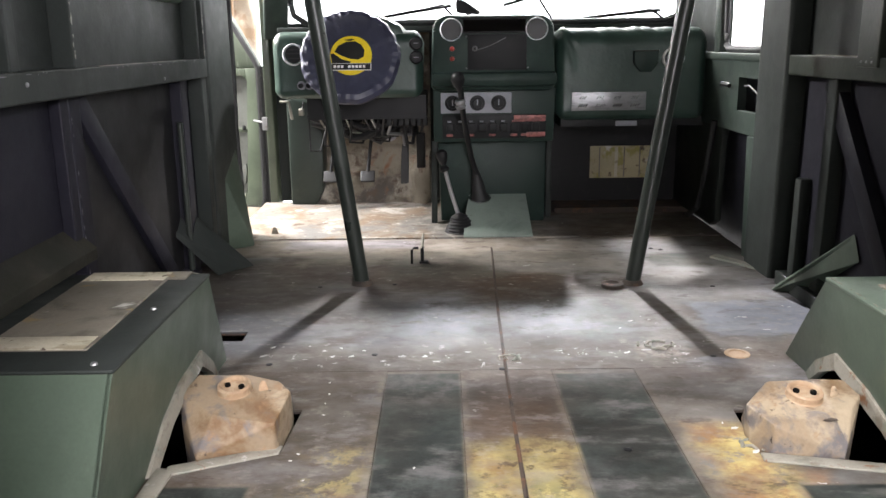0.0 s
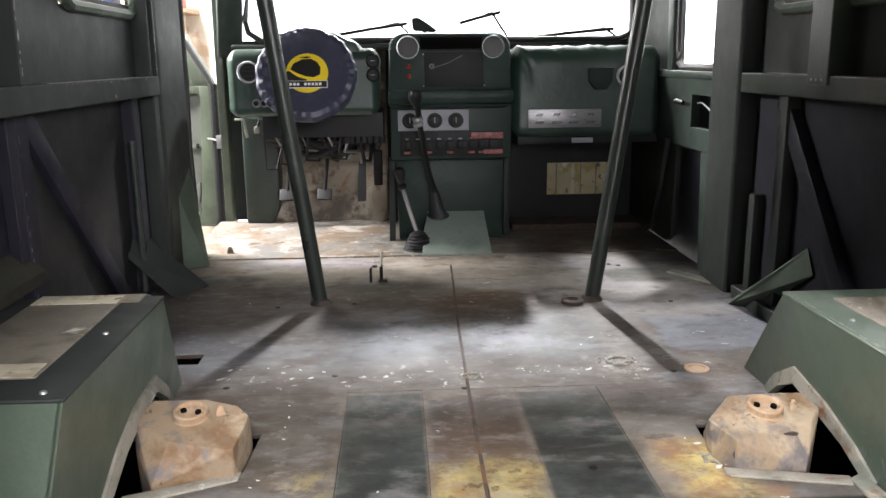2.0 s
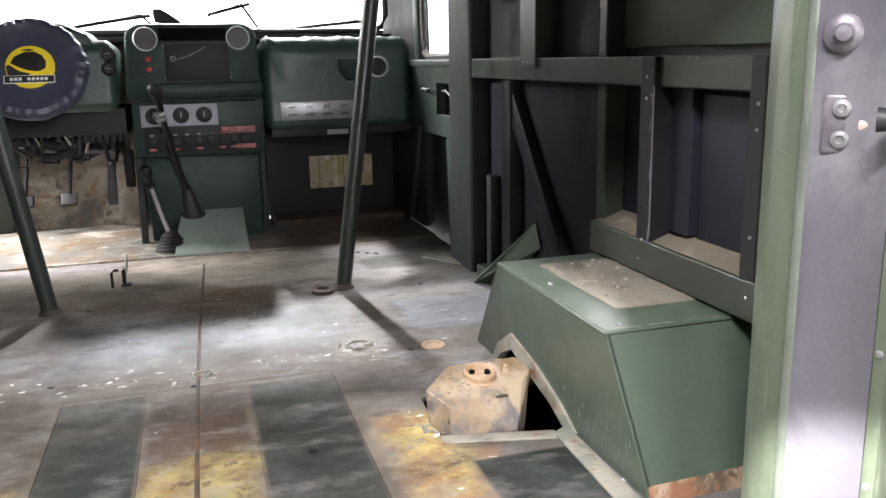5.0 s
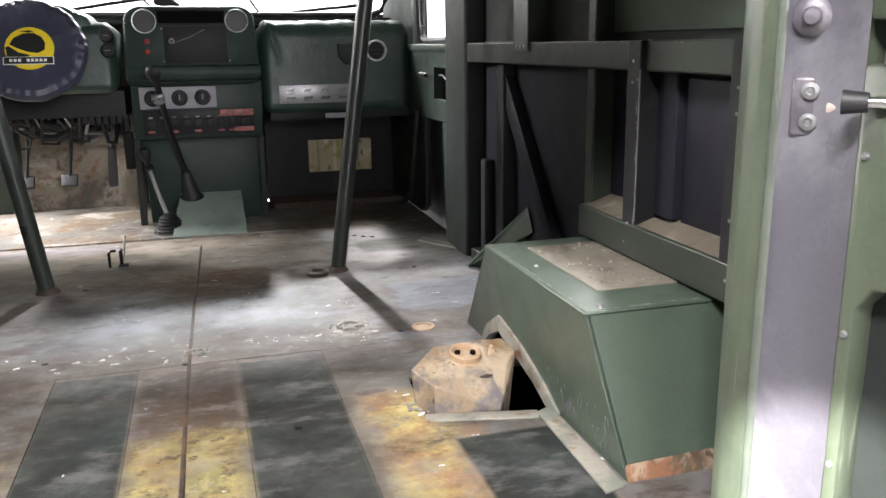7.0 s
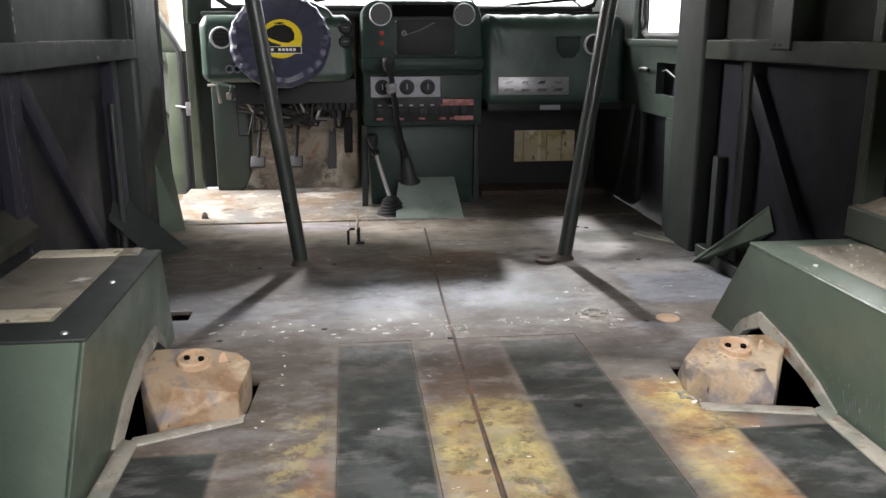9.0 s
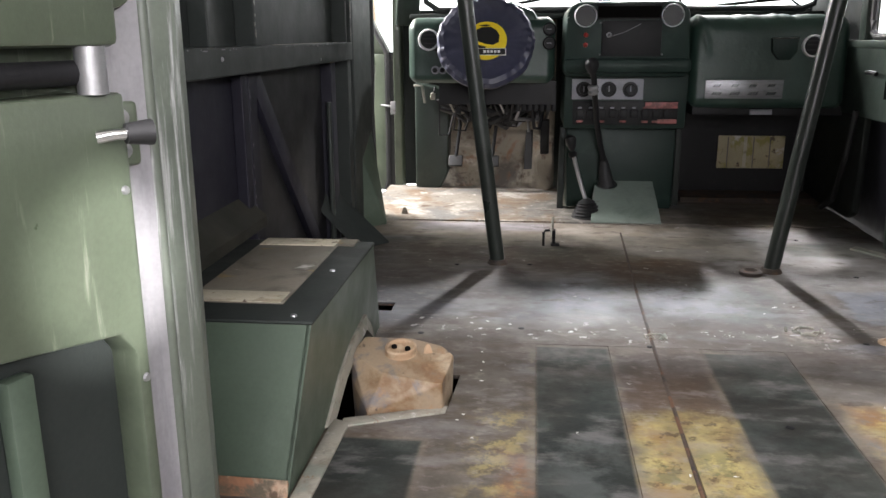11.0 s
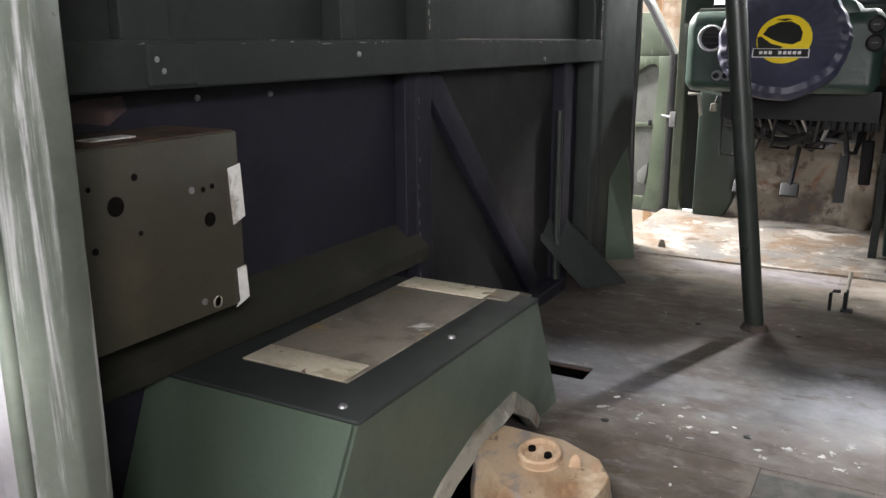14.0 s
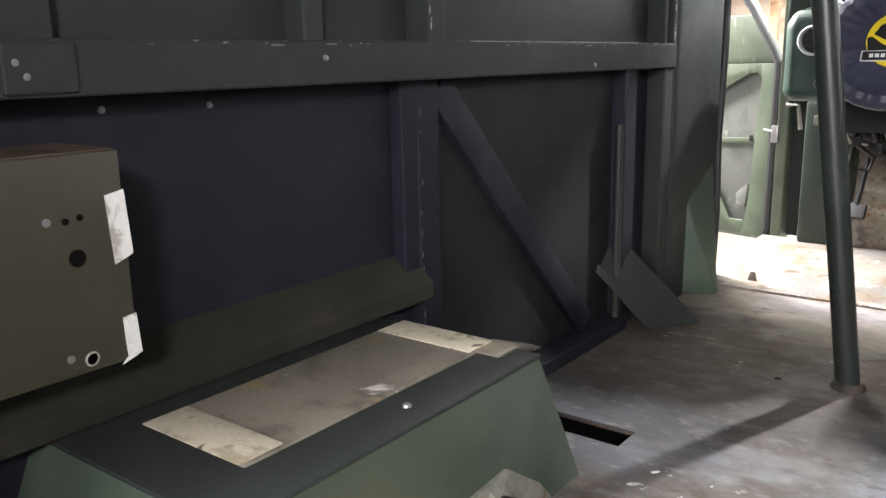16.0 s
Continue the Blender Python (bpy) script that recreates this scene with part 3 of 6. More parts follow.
# strips beside the wheel boxes and lips of the openings
for pts in ([(-0.635, 1.05), (-0.602, 1.05), (-0.598, 1.33), (-0.632, 1.35)], [(0.645, 1.02), (0.685, 1.03), (0.69, 1.34), (0.655, 1.32)]):
    part("edge_strip", bm_prism(pts, "z", 0.0, 0.006, 0.002), PALEEDGE, floor, "pale scraped metal strip")
for pts in ([(-0.614, 1.353), (-0.422, 1.427), (-0.424, 1.397), (-0.61, 1.318)], [(0.451, 1.378), (0.661, 1.33), (0.652, 1.30), (0.447, 1.348)]):
    part("opening_lip", bm_prism(pts, "z", 0.0, 0.005, 0.002), PALEEDGE, floor, "pale bent lip of the floor opening")
# welded ridge across the floor and its seams
part("floor_seam", bm_tube([(-0.85, 3.1, 0.0), (-0.455, 3.104, 0.001), (-0.06, 3.1, 0.0)], 0.003, 8), FLOORCAB, floor)
part("floor_seam", bm_tube([(0.006, 0.82, -0.002), (0.022, 1.78, -0.002), (0.032, 2.2, -0.0022), (0.058, 2.95, -0.003)], 0.0048, 8), SEAM, floor, "rusty floor seam")


def bolt(x, y, z, r=0.011, material=SEAM):
    part("floor_bolt", bm_lathe([(r, 0), (r, 0.0012), (r * 0.7, 0.0022), (0.001, 0.0024)], (x, y, z), sides=10), material, floor)


for x, y in ((0.134 - 0.12, 1.795), (-0.287, 1.894), (-0.531, 1.839), (0.217, 1.402), (0.52, 1.86), (0.70, 2.43), (-0.27, 2.49), (-0.50, 2.47), (-0.10, 3.62), (-0.55, 3.70), (-0.52, 3.15), (0.60, 2.93), (0.63, 2.91), (0.66, 2.89)):
    bolt(x, y, 0.0, 0.008, BLACK)
part("floor_ring", bm_lathe([(0.030, 0), (0.029, 0.003), (0.020, 0.004), (0.018, 0.001)], (0.58, 1.87, 0.0), sides=20), TANKCAP, floor, "rusty raised ring")
part("floor_eyelet", bm_lathe([(0.034, 0), (0.034, 0.010), (0.02, 0.014), (0.015, 0.004)], (0.397, 2.44, 0.0), sides=20), SEAM, floor, "rusty steel eyelet")
part("belt_anchor", bm_hull([(-0.795, 3.19, 0), (-0.765, 3.19, 0), (-0.788, 3.195, 0.034), (-0.772, 3.195, 0.034), (-0.795, 3.20, 0), (-0.765, 3.20, 0)], 0.003), PALEEDGE, floor, "pale metal belt anchor")

def scab(cx, cy, r, count, seed, label):
    """Small bent ridges of torn weld standing in a rough ring."""
    q = random.Random(seed)
    bm = bmesh.new()
    for k in range(count):
        a = 2 * math.pi * k / count + q.uniform(-0.2, 0.2)
        rr = r * q.uniform(0.6, 1.05)
        p = Vector((cx + math.cos(a) * rr * 1.5, cy + math.sin(a) * rr, 0.0))
        d = Vector((-math.sin(a), math.cos(a), 0)) * q.uniform(0.008, 0.02)
        bm_tube([p - d, p + Vector((0, 0, q.uniform(0.002, 0.006))), p + d + Vector((q.uniform(-0.006, 0.006), 0, 0))], q.uniform(0.002, 0.004), 6, bm=bm)
    part("torn_weld", bm, PALEEDGE, floor, label)


scab(0.405, 1.935, 0.030, 11, 3, "pale torn weld")
scab(0.035, 1.862, 0.016, 6, 5, "torn weld")
scab(0.462, 1.415, 0.020, 6, 8, "pale torn weld")

# the workshop floor, and black boxes added below the openings for their shade
ground = solid("ground", bm_box(-4, 4, -3.5, 7.2, -0.92, -0.80), CONCRETE, "grey concrete workshop floor", "floor", "structure", smooth=False)
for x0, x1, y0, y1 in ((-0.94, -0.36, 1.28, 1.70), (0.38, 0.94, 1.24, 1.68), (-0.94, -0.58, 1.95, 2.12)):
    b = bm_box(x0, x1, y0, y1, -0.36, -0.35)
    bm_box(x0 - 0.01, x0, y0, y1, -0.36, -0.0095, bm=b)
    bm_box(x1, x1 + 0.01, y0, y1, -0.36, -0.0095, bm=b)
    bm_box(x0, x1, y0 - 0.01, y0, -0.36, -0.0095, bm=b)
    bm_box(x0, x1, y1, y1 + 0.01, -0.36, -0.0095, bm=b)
    part("shade_well", b, PIT, floor, "near-black box added under the floor opening", smooth=False)

# ---- side walls ----
ROOF = 1.36


def side_wall(name, s, y0, y1, win, label):
    """A skin of steel with a window: s is the side, win is (y0, y1, z0, z1)."""
    a, b = s * 0.958, s * 0.975
    w = solid(name, bm_box(a, b, y0, y1, -0.3, 0.655), NAVY, label, "wall", "structure", smooth=False)
    u = bm_box(a, b, y0, y1, 0.655, win[2])
    bm_box(a, b, y0, y1, win[3], ROOF, bm=u)
    bm_box(a, b, y0, win[0], win[2], win[3], bm=u)
    bm_box(a, b, win[1], y1, win[2], win[3], bm=u)
    part("upper_skin", u, DARKGREEN, w, "dark green painted upper side panel", smooth=False)
    return w


wall_left = side_wall("wall_left", -1, 0.80, 3.20, (2.22, 2.80, 0.875, 1.20), "dark bare side wall with green painted steel ribs")
wall_right = side_wall("wall_right", 1, 0.80, 2.69, (1.62, 2.40, 0.855, 1.20), "dark bare side wall with green painted steel ribs")


def rib(wall, s, y0, y1, z0, z1, depth=0.045, material=DARKGREEN, name="rib", bevel=0.006, base=0.958, label=""):
    a, b = sorted((s * base, s * (base - depth)))
    return part(name, bm_box(a, b, y0, y1, z0, z1, min(bevel, 0.0035)), material, wall, label, smooth=False)


# left: rail, ribs and sill
rib(wall_left, -1, 0.85, 2.85, 0.626, 0.686, 0.058, name="rail", label="green painted horizontal steel rail")
rib(wall_left, -1, 0.85, 1.84, 0.262, 0.290, 0.055, bevel=0.003, name="sill_rail", material=SILL, label="dusty green lower steel rail")
part("sill_slope", bm_prism([(-0.96, 0.289), (-0.904, 0.289), (-0.957, 0.335)], "y", 0.86, 1.84), SILL, wall_left)
rib(wall_left, -1, 1.585, 1.622, 0.684, ROOF, 0.042)
rib(wall_left, -1, 1.848, 1.892, 0.684, ROOF, 0.05)
rib(wall_left, -1, 1.166, 1.245, 0.684, ROOF, 0.02, bevel=0.003)
rib(wall_left, -1, 1.166, 1.245, 0.630, 0.682, 0.062, bevel=0.003)
rib(wall_left, -1, 2.790, 2.806, 0.684, ROOF, 0.05)
rib(wall_left, -1, 2.826, 2.846, 0.684, ROOF, 0.058)
rib(wall_left, -1, 1.838, 1.895, 0.0, 0.628, 0.03, NAVY)
rib(wall_left, -1, 1.80, 1.838, 0.30, 0.628, 0.028, NAVY)
rib(wall_left, -1, 2.60, 2.66, 0.0, 0.628, 0.04, NAVY)
rib(wall_left, -1, 2.80, 2.85, 0.0, 0.628, 0.05)
rib(wall_left, -1, 1.90, 2.60, -0.01, 0.03, 0.06, NAVY)
part("thin_tube", bm_tube([(-0.925, 2.585, 0.02), (-0.925, 2.585, 0.50)], 0.009, 10), POST, wall_left, "thin green steel tube")


def strip(wall, s, p, q, width, depth, material=DARKGREEN, base=0.956):
    """A flat slanting bar on a side wall from p to q, both (y, z)."""
    d = Vector((q[0] - p[0], q[1] - p[1])).normalized()
    n = Vector((-d.y, d.x)) * width / 2
    pts = [(p[0] + n.x, p[1] + n.y), (p[0] - n.x, p[1] - n.y), (q[0] - n.x, q[1] - n.y), (q[0] + n.x, q[1] + n.y)]
    a, b = sorted((s * base, s * (base - depth)))
    return part("diagonal_brace", bm_prism(pts, "x", a, b, 0.003), material, wall, "slanting dark steel brace")


# added black sheet, makes this bay darker than the wall around it
part("bay_sheet", bm_box(-0.9575, -0.9525, 1.897, 2.598, 0.034, 0.624), BLACK, wall_left, "black sheet between the ribs", smooth=False)
strip(wall_left, -1, (1.905, 0.615), (2.455, 0.045), 0.062, 0.022, NAVY)
for y, z in ((1.18, 0.662), (1.19, 0.648), (1.605, 0.662), (1.01, 0.66), (1.45, 0.606), (1.30, 0.608), (2.4, 0.64)):
    part("rivet", bm_lathe([(0.005, 0), (0.004, 0.003), (0.001, 0.004)], (-0.899 if z > 0.62 else -0.957, y, z), (1, 0, 0), 8), STEEL, wall_left)
part("weld_scar", bm_prism([(1.075, 0.585), (1.085, 0.612), (1.12, 0.616), (1.175, 0.618), (1.18, 0.600), (1.15, 0.583), (1.11, 0.590)], "x", -0.959, -0.9565), SCAR, wall_left, "rusty patch")

# right: rail, ribs and sill
rib(wall_right, 1, 0.85, 2.50, 0.626, 0.683, 0.056, RAILGREEN, "rail", label="green painted horizontal steel rail")
rib(wall_right, 1, 0.85, 1.65, 0.262, 0.330, 0.07, RAILGREEN, "sill_rail", label="dusty green lower steel rail")
part("sill_slope", bm_prism([(0.96, 0.329), (0.893, 0.329), (0.958, 0.352)], "y", 0.86, 1.645), DUSTYLEDGE, wall_right, "dusty beige top of the rail")
rib(wall_right, 1, 1.63, 1.665, 0.0, ROOF, 0.05, RAILGREEN)
rib(wall_right, 1, 1.405, 1.455, 0.262, 0.683, 0.068, BLACK, label="black steel rib with a worn edge")
rib(wall_right, 1, 1.335, 1.40, 0.35, 0.628, 0.03, NAVY)
rib(wall_right, 1, 1.085, 1.125, 0.262, 0.683, 0.068, BLACK, label="black steel rib with a worn edge")
rib(wall_right, 1, 2.525, 2.54, 0.684, ROOF, 0.05)
rib(wall_right, 1, 2.57, 2.59, 0.684, ROOF, 0.058)
rib(wall_right, 1, 1.985, 2.085, 0.660, 0.87, 0.062, RAILGREEN, "window_strap", 0.003, label="green steel strap from the window to the rail")
rib(wall_right, 1, 2.22, 2.27, 0.0, 0.628, 0.04)
rib(wall_right, 1, 1.70, 2.46, -0.01, 0.04, 0.06)
strip(wall_right, 1, (2.285, 0.62), (1.84, 0.10), 0.062, 0.03, NAVY)
part("upper_panel_glossy", bm_box(0.950, 0.957, 1.00, 1.63, 0.70, ROOF, 0.002), GREEN, wall_right, "glossy green painted panel")
part("lower_panel", bm_box(0.945, 0.957, 1.13, 1.33, 0.345, 0.615, 0.004), NAVY, wall_right, "dark panel with a raised edge")
part("rib_edge", bm_box(0.8888, 0.8905, 1.403, 1.4055, 0.34, 0.63), DULL, wall_right, "pale worn edge of the rib")
for y, z in ((1.43, 0.645), (1.43, 0.605), (1.43, 0.33), (1.44, 0.29), (1.10, 0.61), (1.10, 0.57), (1.10, 0.40), (1.10, 0.30), (2.01, 0.673), (2.035, 0.673), (2.06, 0.673)):
    part("rivet", bm_lathe([(0.0034, 0), (0.003, 0.002), (0.001, 0.003)], (0.890 if y < 2 else 0.896, y, z), (-1, 0, 0), 8), STEEL, wall_right)
part("paint_chips", bm_box(0.900, 0.9025, 2.10, 2.32, 0.684, 0.6865), PALEEDGE, wall_right, "chipped pale paint on the rail")
part("paint_chips", bm_box(-0.9025, -0.900, 1.95, 2.62, 0.686, 0.6875), PALEEDGE, wall_left, "chipped pale paint on the rail")

# side windows with rubber frames
for name, s, (y0, y1, z0, z1) in (("window_1", -1, (2.22, 2.80, 0.875, 1.20)), ("window_2", 1, (1.62, 2.40, 0.855, 1.20))):
    w = thing(name, "sliding side window in a green rounded frame", "window", (s * 0.96, (y0 + y1) / 2, z0), kind="structure")
    f = bm_tube([(s * 0.950, y0 + 0.05, z0), (s * 0.950, y1 - 0.05, z0), (s * 0.950, y1 - 0.015, z0 + 0.015), (s * 0.950, y1, z0 + 0.05), (s * 0.950, y1, z1), (s * 0.950, y0, z1), (s * 0.950, y0, z0 + 0.05), (s * 0.950, y0 + 0.015, z0 + 0.015), (s * 0.950, y0 + 0.05, z0)], 0.016, 8)
    part("frame", f, GREEN, w, "green rounded steel frame")
    part("seal", bm_box(s * 0.955, s * 0.965, y0, y1, z0 + 0.014, z0 + 0.03, 0.003), RUBBER, w, "black rubber seal")
    p = part("pane", bm_box(s * 0.966, s * 0.970, y0, y1, z0, z1), GLASS, w, "clear glass pane", smooth=False)
    p.visible_shadow = False

# ---- pillars behind the front doors ----
pillar = thing("pillar_left", "dark green steel pillar behind the open driver's door", "pillar", (-0.93, 3.0, 0), kind="structure")
part("column", bm_prism([(-0.975, 2.852), (-0.905, 2.852), (-0.900, 2.87), (-0.898, 3.17), (-0.912, 3.20), (-0.975, 3.20)], "z", -0.02, ROOF, 0.004), DARKGREEN, pillar)
part("foot", bm_hull([(-0.91, 2.95, 0), (-0.82, 3.02, 0), (-0.90, 3.16, 0), (-0.905, 2.96, 0.28), (-0.900, 3.15, 0.36), (-0.84, 3.05, 0.015)], 0.006), GREEN, pillar, "flared green pillar foot")
part("seal", bm_tube([(-0.905, 3.205, 0.0), (-0.903, 3.207, 0.2), (-0.909, 3.207, 0.42), (-0.903, 3.207, 0.66), (-0.905, 3.205, 1.3)], 0.012, 8), RUBBER, pillar, "black rubber door seal")
pillar = thing("pillar_right", "green steel pillar with a worn lower end", "pillar", (0.93, 2.6, 0), kind="structure")
part("column", bm_prism([(0.975, 2.50), (0.905, 2.50), (0.895, 2.51), (0.892, 2.705), (0.905, 2.73), (0.975, 2.73)], "z", 0.0, ROOF, 0.004), DARKGREEN, pillar)
part("inner_channel", bm_box(0.925, 0.96, 2.40, 2.44, 0.0, 0.33, 0.005), DARKGREEN, pillar, "short green channel")
part("foot_strip", bm_prism([(0.80, 2.77), (0.83, 2.80), (0.945, 2.60), (0.92, 2.57)], "z", 0.0, 0.006), PALEEDGE, pillar, "pale welded foot strip")

# ---- roof, firewall, front ----
ceiling = solid("ceiling", bm_box(-0.98, 0.98, 0.72, 3.72, ROOF, ROOF + 0.02), GREEN, "green painted steel roof inside", "ceiling", "structure", smooth=False)
firewall = solid("firewall", bm_prism([(-0.94, 0.0), (-0.60, 0.0), (-0.60, 0.22), (-0.18, 0.22), (-0.18, -0.02), (0.96, -0.02), (0.96, 0.82), (-0.94, 0.82)], "y", 3.93, 3.95), DARKGREEN, "dark green front bulkhead under the windscreen", "wall", "structure", smooth=False)
part("toe_board", bm_prism([(3.84, 0.006), (3.93, 0.28), (3.96, 0.28), (3.88, -0.01)], "x", -0.70, -0.17), FIREWALL, firewall, "rusty slanting toe board")
part("bulkhead_panel", bm_box(-0.70, -0.17, 3.915, 3.929, 0.27, 0.80), FIREWALL, firewall, "dirty brown bulkhead metal")
part("kick_panel", bm_prism([(-0.82, 0.0), (-0.70, 0.0), (-0.665, 0.08), (-0.655, 0.46), (-0.82, 0.50)], "y", 3.80, 3.92, 0.015), DOORGREEN, firewall, "green painted kick panel")
part("toe_hump", bm_hull([(-0.33, 3.84, 0), (-0.17, 3.84, 0), (-0.33, 3.92, 0.22), (-0.17, 3.92, 0.25), (-0.17, 3.80, 0.06), (-0.2, 3.78, 0.0)], 0.012), FIREWALL, firewall, "dirty welded hump")
part("passenger_back", bm_box(0.36, 0.96, 3.72, 3.74, 0.0, 0.42), BLACK, firewall, "black passenger bulkhead liner", smooth=False)
part("passenger_lip", bm_prism([(3.545, 0.0), (3.56, 0.022), (3.70, 0.03), (3.72, 0.0)], "x", 0.37, 0.96), SEAM, firewall, "raised worn floor lip")
plate_ = solid("instruction_plate", bm_box(0.545, 0.83, 3.712, 3.719, 0.128, 0.272, 0.003), OLDPLATE, "yellowish stained plate on the dark bulkhead", "plate")
for i, x in enumerate((0.585, 0.655, 0.695, 0.765)):
    part("stain_strip", bm_box(x, x + (0.005 if i != 1 else 0.014), 3.7095, 3.7125, 0.132, 0.268), (LINER, TORN, LINER, LINER)[i], plate_)

# driver's door opening and windscreen
apillar = thing("windscreen_frame", "green steel windscreen frame with a black rubber seal", "window frame", (0, 3.85, 0), kind="structure")
part("pillar", bm_prism([(-0.930, 3.87), (-0.893, 3.875), (-0.886, 3.95), (-0.930, 3.98)], "z", -0.02, ROOF, 0.006), REARGREEN, apillar, "pale green door pillar")
part("pillar_upper", bm_hull([(-0.90, 3.80, 0.75), (-0.80, 3.86, 0.75), (-0.86, 3.72, ROOF), (-0.74, 3.74, ROOF), (-0.93, 3.93, 0.75), (-0.9, 3.90, ROOF)], 0.01), DOORGREEN, apillar, "green windscreen pillar")
part("pillar_upper", bm_hull([(0.97, 3.74, 0.75), (0.955, 3.84, 0.75), (0.97, 3.62, ROOF), (0.90, 3.70, ROOF), (0.99, 3.93, 0.75), (0.99, 3.90, ROOF)], 0.01), DARKGREEN, apillar)
part("cowl", bm_box(-0.83, 0.96, 3.74, 3.93, 0.775, 0.800, 0.006), DARKGREEN, apillar, "dark green cowl shelf")
part("header", bm_box(-0.92, 0.96, 3.655, 3.70, 1.305, ROOF, 0.006), GREEN, apillar)
seal = [(-0.70, 3.76, 0.815), (0.86, 3.76, 0.812), (0.905, 3.755, 0.83), (0.925, 3.75, 0.875), (0.90, 3.68, 1.25), (0.85, 3.675, 1.30), (-0.65, 3.675, 1.30), (-0.70, 3.68, 1.25), (-0.765, 3.75, 0.90), (-0.755, 3.755, 0.85), (-0.70, 3.76, 0.815)]
part("seal", bm_tube(seal, 0.013, 8), RUBBER, apillar, "black rubber windscreen seal")
g = part("pane", bm_hull([(-0.72, 3.765, 0.81), (0.90, 3.765, 0.81), (-0.68, 3.67, 1.27), (0.88, 3.67, 1.27), (-0.72, 3.769, 0.81), (0.90, 3.769, 0.81), (-0.68, 3.674, 1.27), (0.88, 3.674, 1.27)]), GLASS, apillar, "clear windscreen glass", smooth=False)
g.visible_shadow = False
for s, a, b in ((-1, (-0.40, 3.80, 0.835), (-0.07, 3.80, 0.885)), (0, (0.16, 3.80, 0.885), (0.34, 3.79, 0.93)), (1, (0.48, 3.80, 0.822), (0.85, 3.80, 0.856))):
    w = thing("windscreen_wiper", "black windscreen wiper resting on the glass outside", "wiper", a, "windscreen wipers")
    part("blade", bm_tube([a, ((a[0] + b[0]) / 2, a[1], (a[2] + b[2]) / 2 + 0.002), b], 0.007, 8), BLACK, w, "black rubber blade")
    part("arm", bm_tube([((a[0] + b[0]) / 2, a[1], (a[2] + b[2]) / 2), (b[0] - 0.04, b[1] + 0.01, b[2] + 0.004), (b[0] + 0.05, b[1] + 0.02, 0.80)], 0.005, 8), BLACK, w)

# closed passenger door
door = thing("door_1", "closed green passenger door without its inner trim", "door", (0.93, 3.1, 0), kind="structure")
b = bm_box(0.925, 0.955, 2.69, 3.80, 0.41, 0.485)
bm_box(0.925, 0.955, 2.69, 3.80, 0.60, 0.655, bm=b)
bm_box(0.925, 0.955, 2.97, 3.80, 0.485, 0.60, bm=b)
part("upper_panel", b, DOORGREEN, door, "green inner door panel with a cut opening", smooth=False)
part("lower_panel", bm_prism([(2.69, 0.0), (2.80, 0.0), (2.83, 0.41), (2.69, 0.41)], "x", 0.915, 0.955, 0.004), DOORGREEN, door)
part("front_panel", bm_prism([(3.14, 0.05), (3.20, 0.02), (3.80, 0.02), (3.80, 0.41), (3.12, 0.41)], "x", 0.93, 0.955, 0.004), DARKGREEN, door)
part("outer_skin", bm_box(0.985, 0.99, 2.69, 3.95, -0.1, 0.66), NAVY, door, "dark outer skin", smooth=False)
part("seal", bm_tube([(0.915, 3.17, 0.43), (0.905, 3.20, 0.25), (0.90, 3.27, 0.08), (0.905, 3.4, 0.02)], 0.012, 8), RUBBER, door, "black rubber door seal")
part("waist_rail", bm_box(0.915, 0.975, 2.69, 3.80, 0.655, 0.682, 0.006), DOORGREEN, door, "green window sill")
part("window_frame", bm_tube([(0.94, 2.70, 0.694), (0.94, 3.13, 0.694), (0.94, 3.165, 0.71), (0.94, 3.175, 0.75), (0.94, 3.20, 1.30)], 0.013, 8), RUBBER, door, "black rubber window seal")
part("window_post", bm_prism([(3.19, 0.67), (3.25, 0.67), (3.30, ROOF), (3.22, ROOF)], "x", 0.92, 0.97, 0.008), DOORGREEN, door)
part("quarter_panel", bm_prism([(3.25, 0.67), (3.9, 0.67), (3.9, ROOF), (3.30, ROOF)], "x", 0.945, 0.965), DARKGREEN, door)
g = part("pane", bm_box(0.955, 0.959, 2.69, 3.2, 0.68, 1.33), GLASS, door, "clear glass pane", smooth=False)
g.visible_shadow = False
part("handle", bm_tube([(0.925, 3.07, 0.57), (0.895, 3.06, 0.572), (0.89, 3.02, 0.575), (0.90, 2.99, 0.57)], 0.008, 8), BLACK, door, "black inner door handle")
part("cable", bm_tube([(0.94, 2.95, 0.57), (0.93, 2.88, 0.575), (0.93, 2.79, 0.55), (0.94, 2.74, 0.50)], 0.003, 6), STEEL, door, "thin pull wire")
part("roof_edge", bm_box(0.92, 0.975, 2.69, 3.80, 1.30, ROOF), GREEN, door, smooth=False)


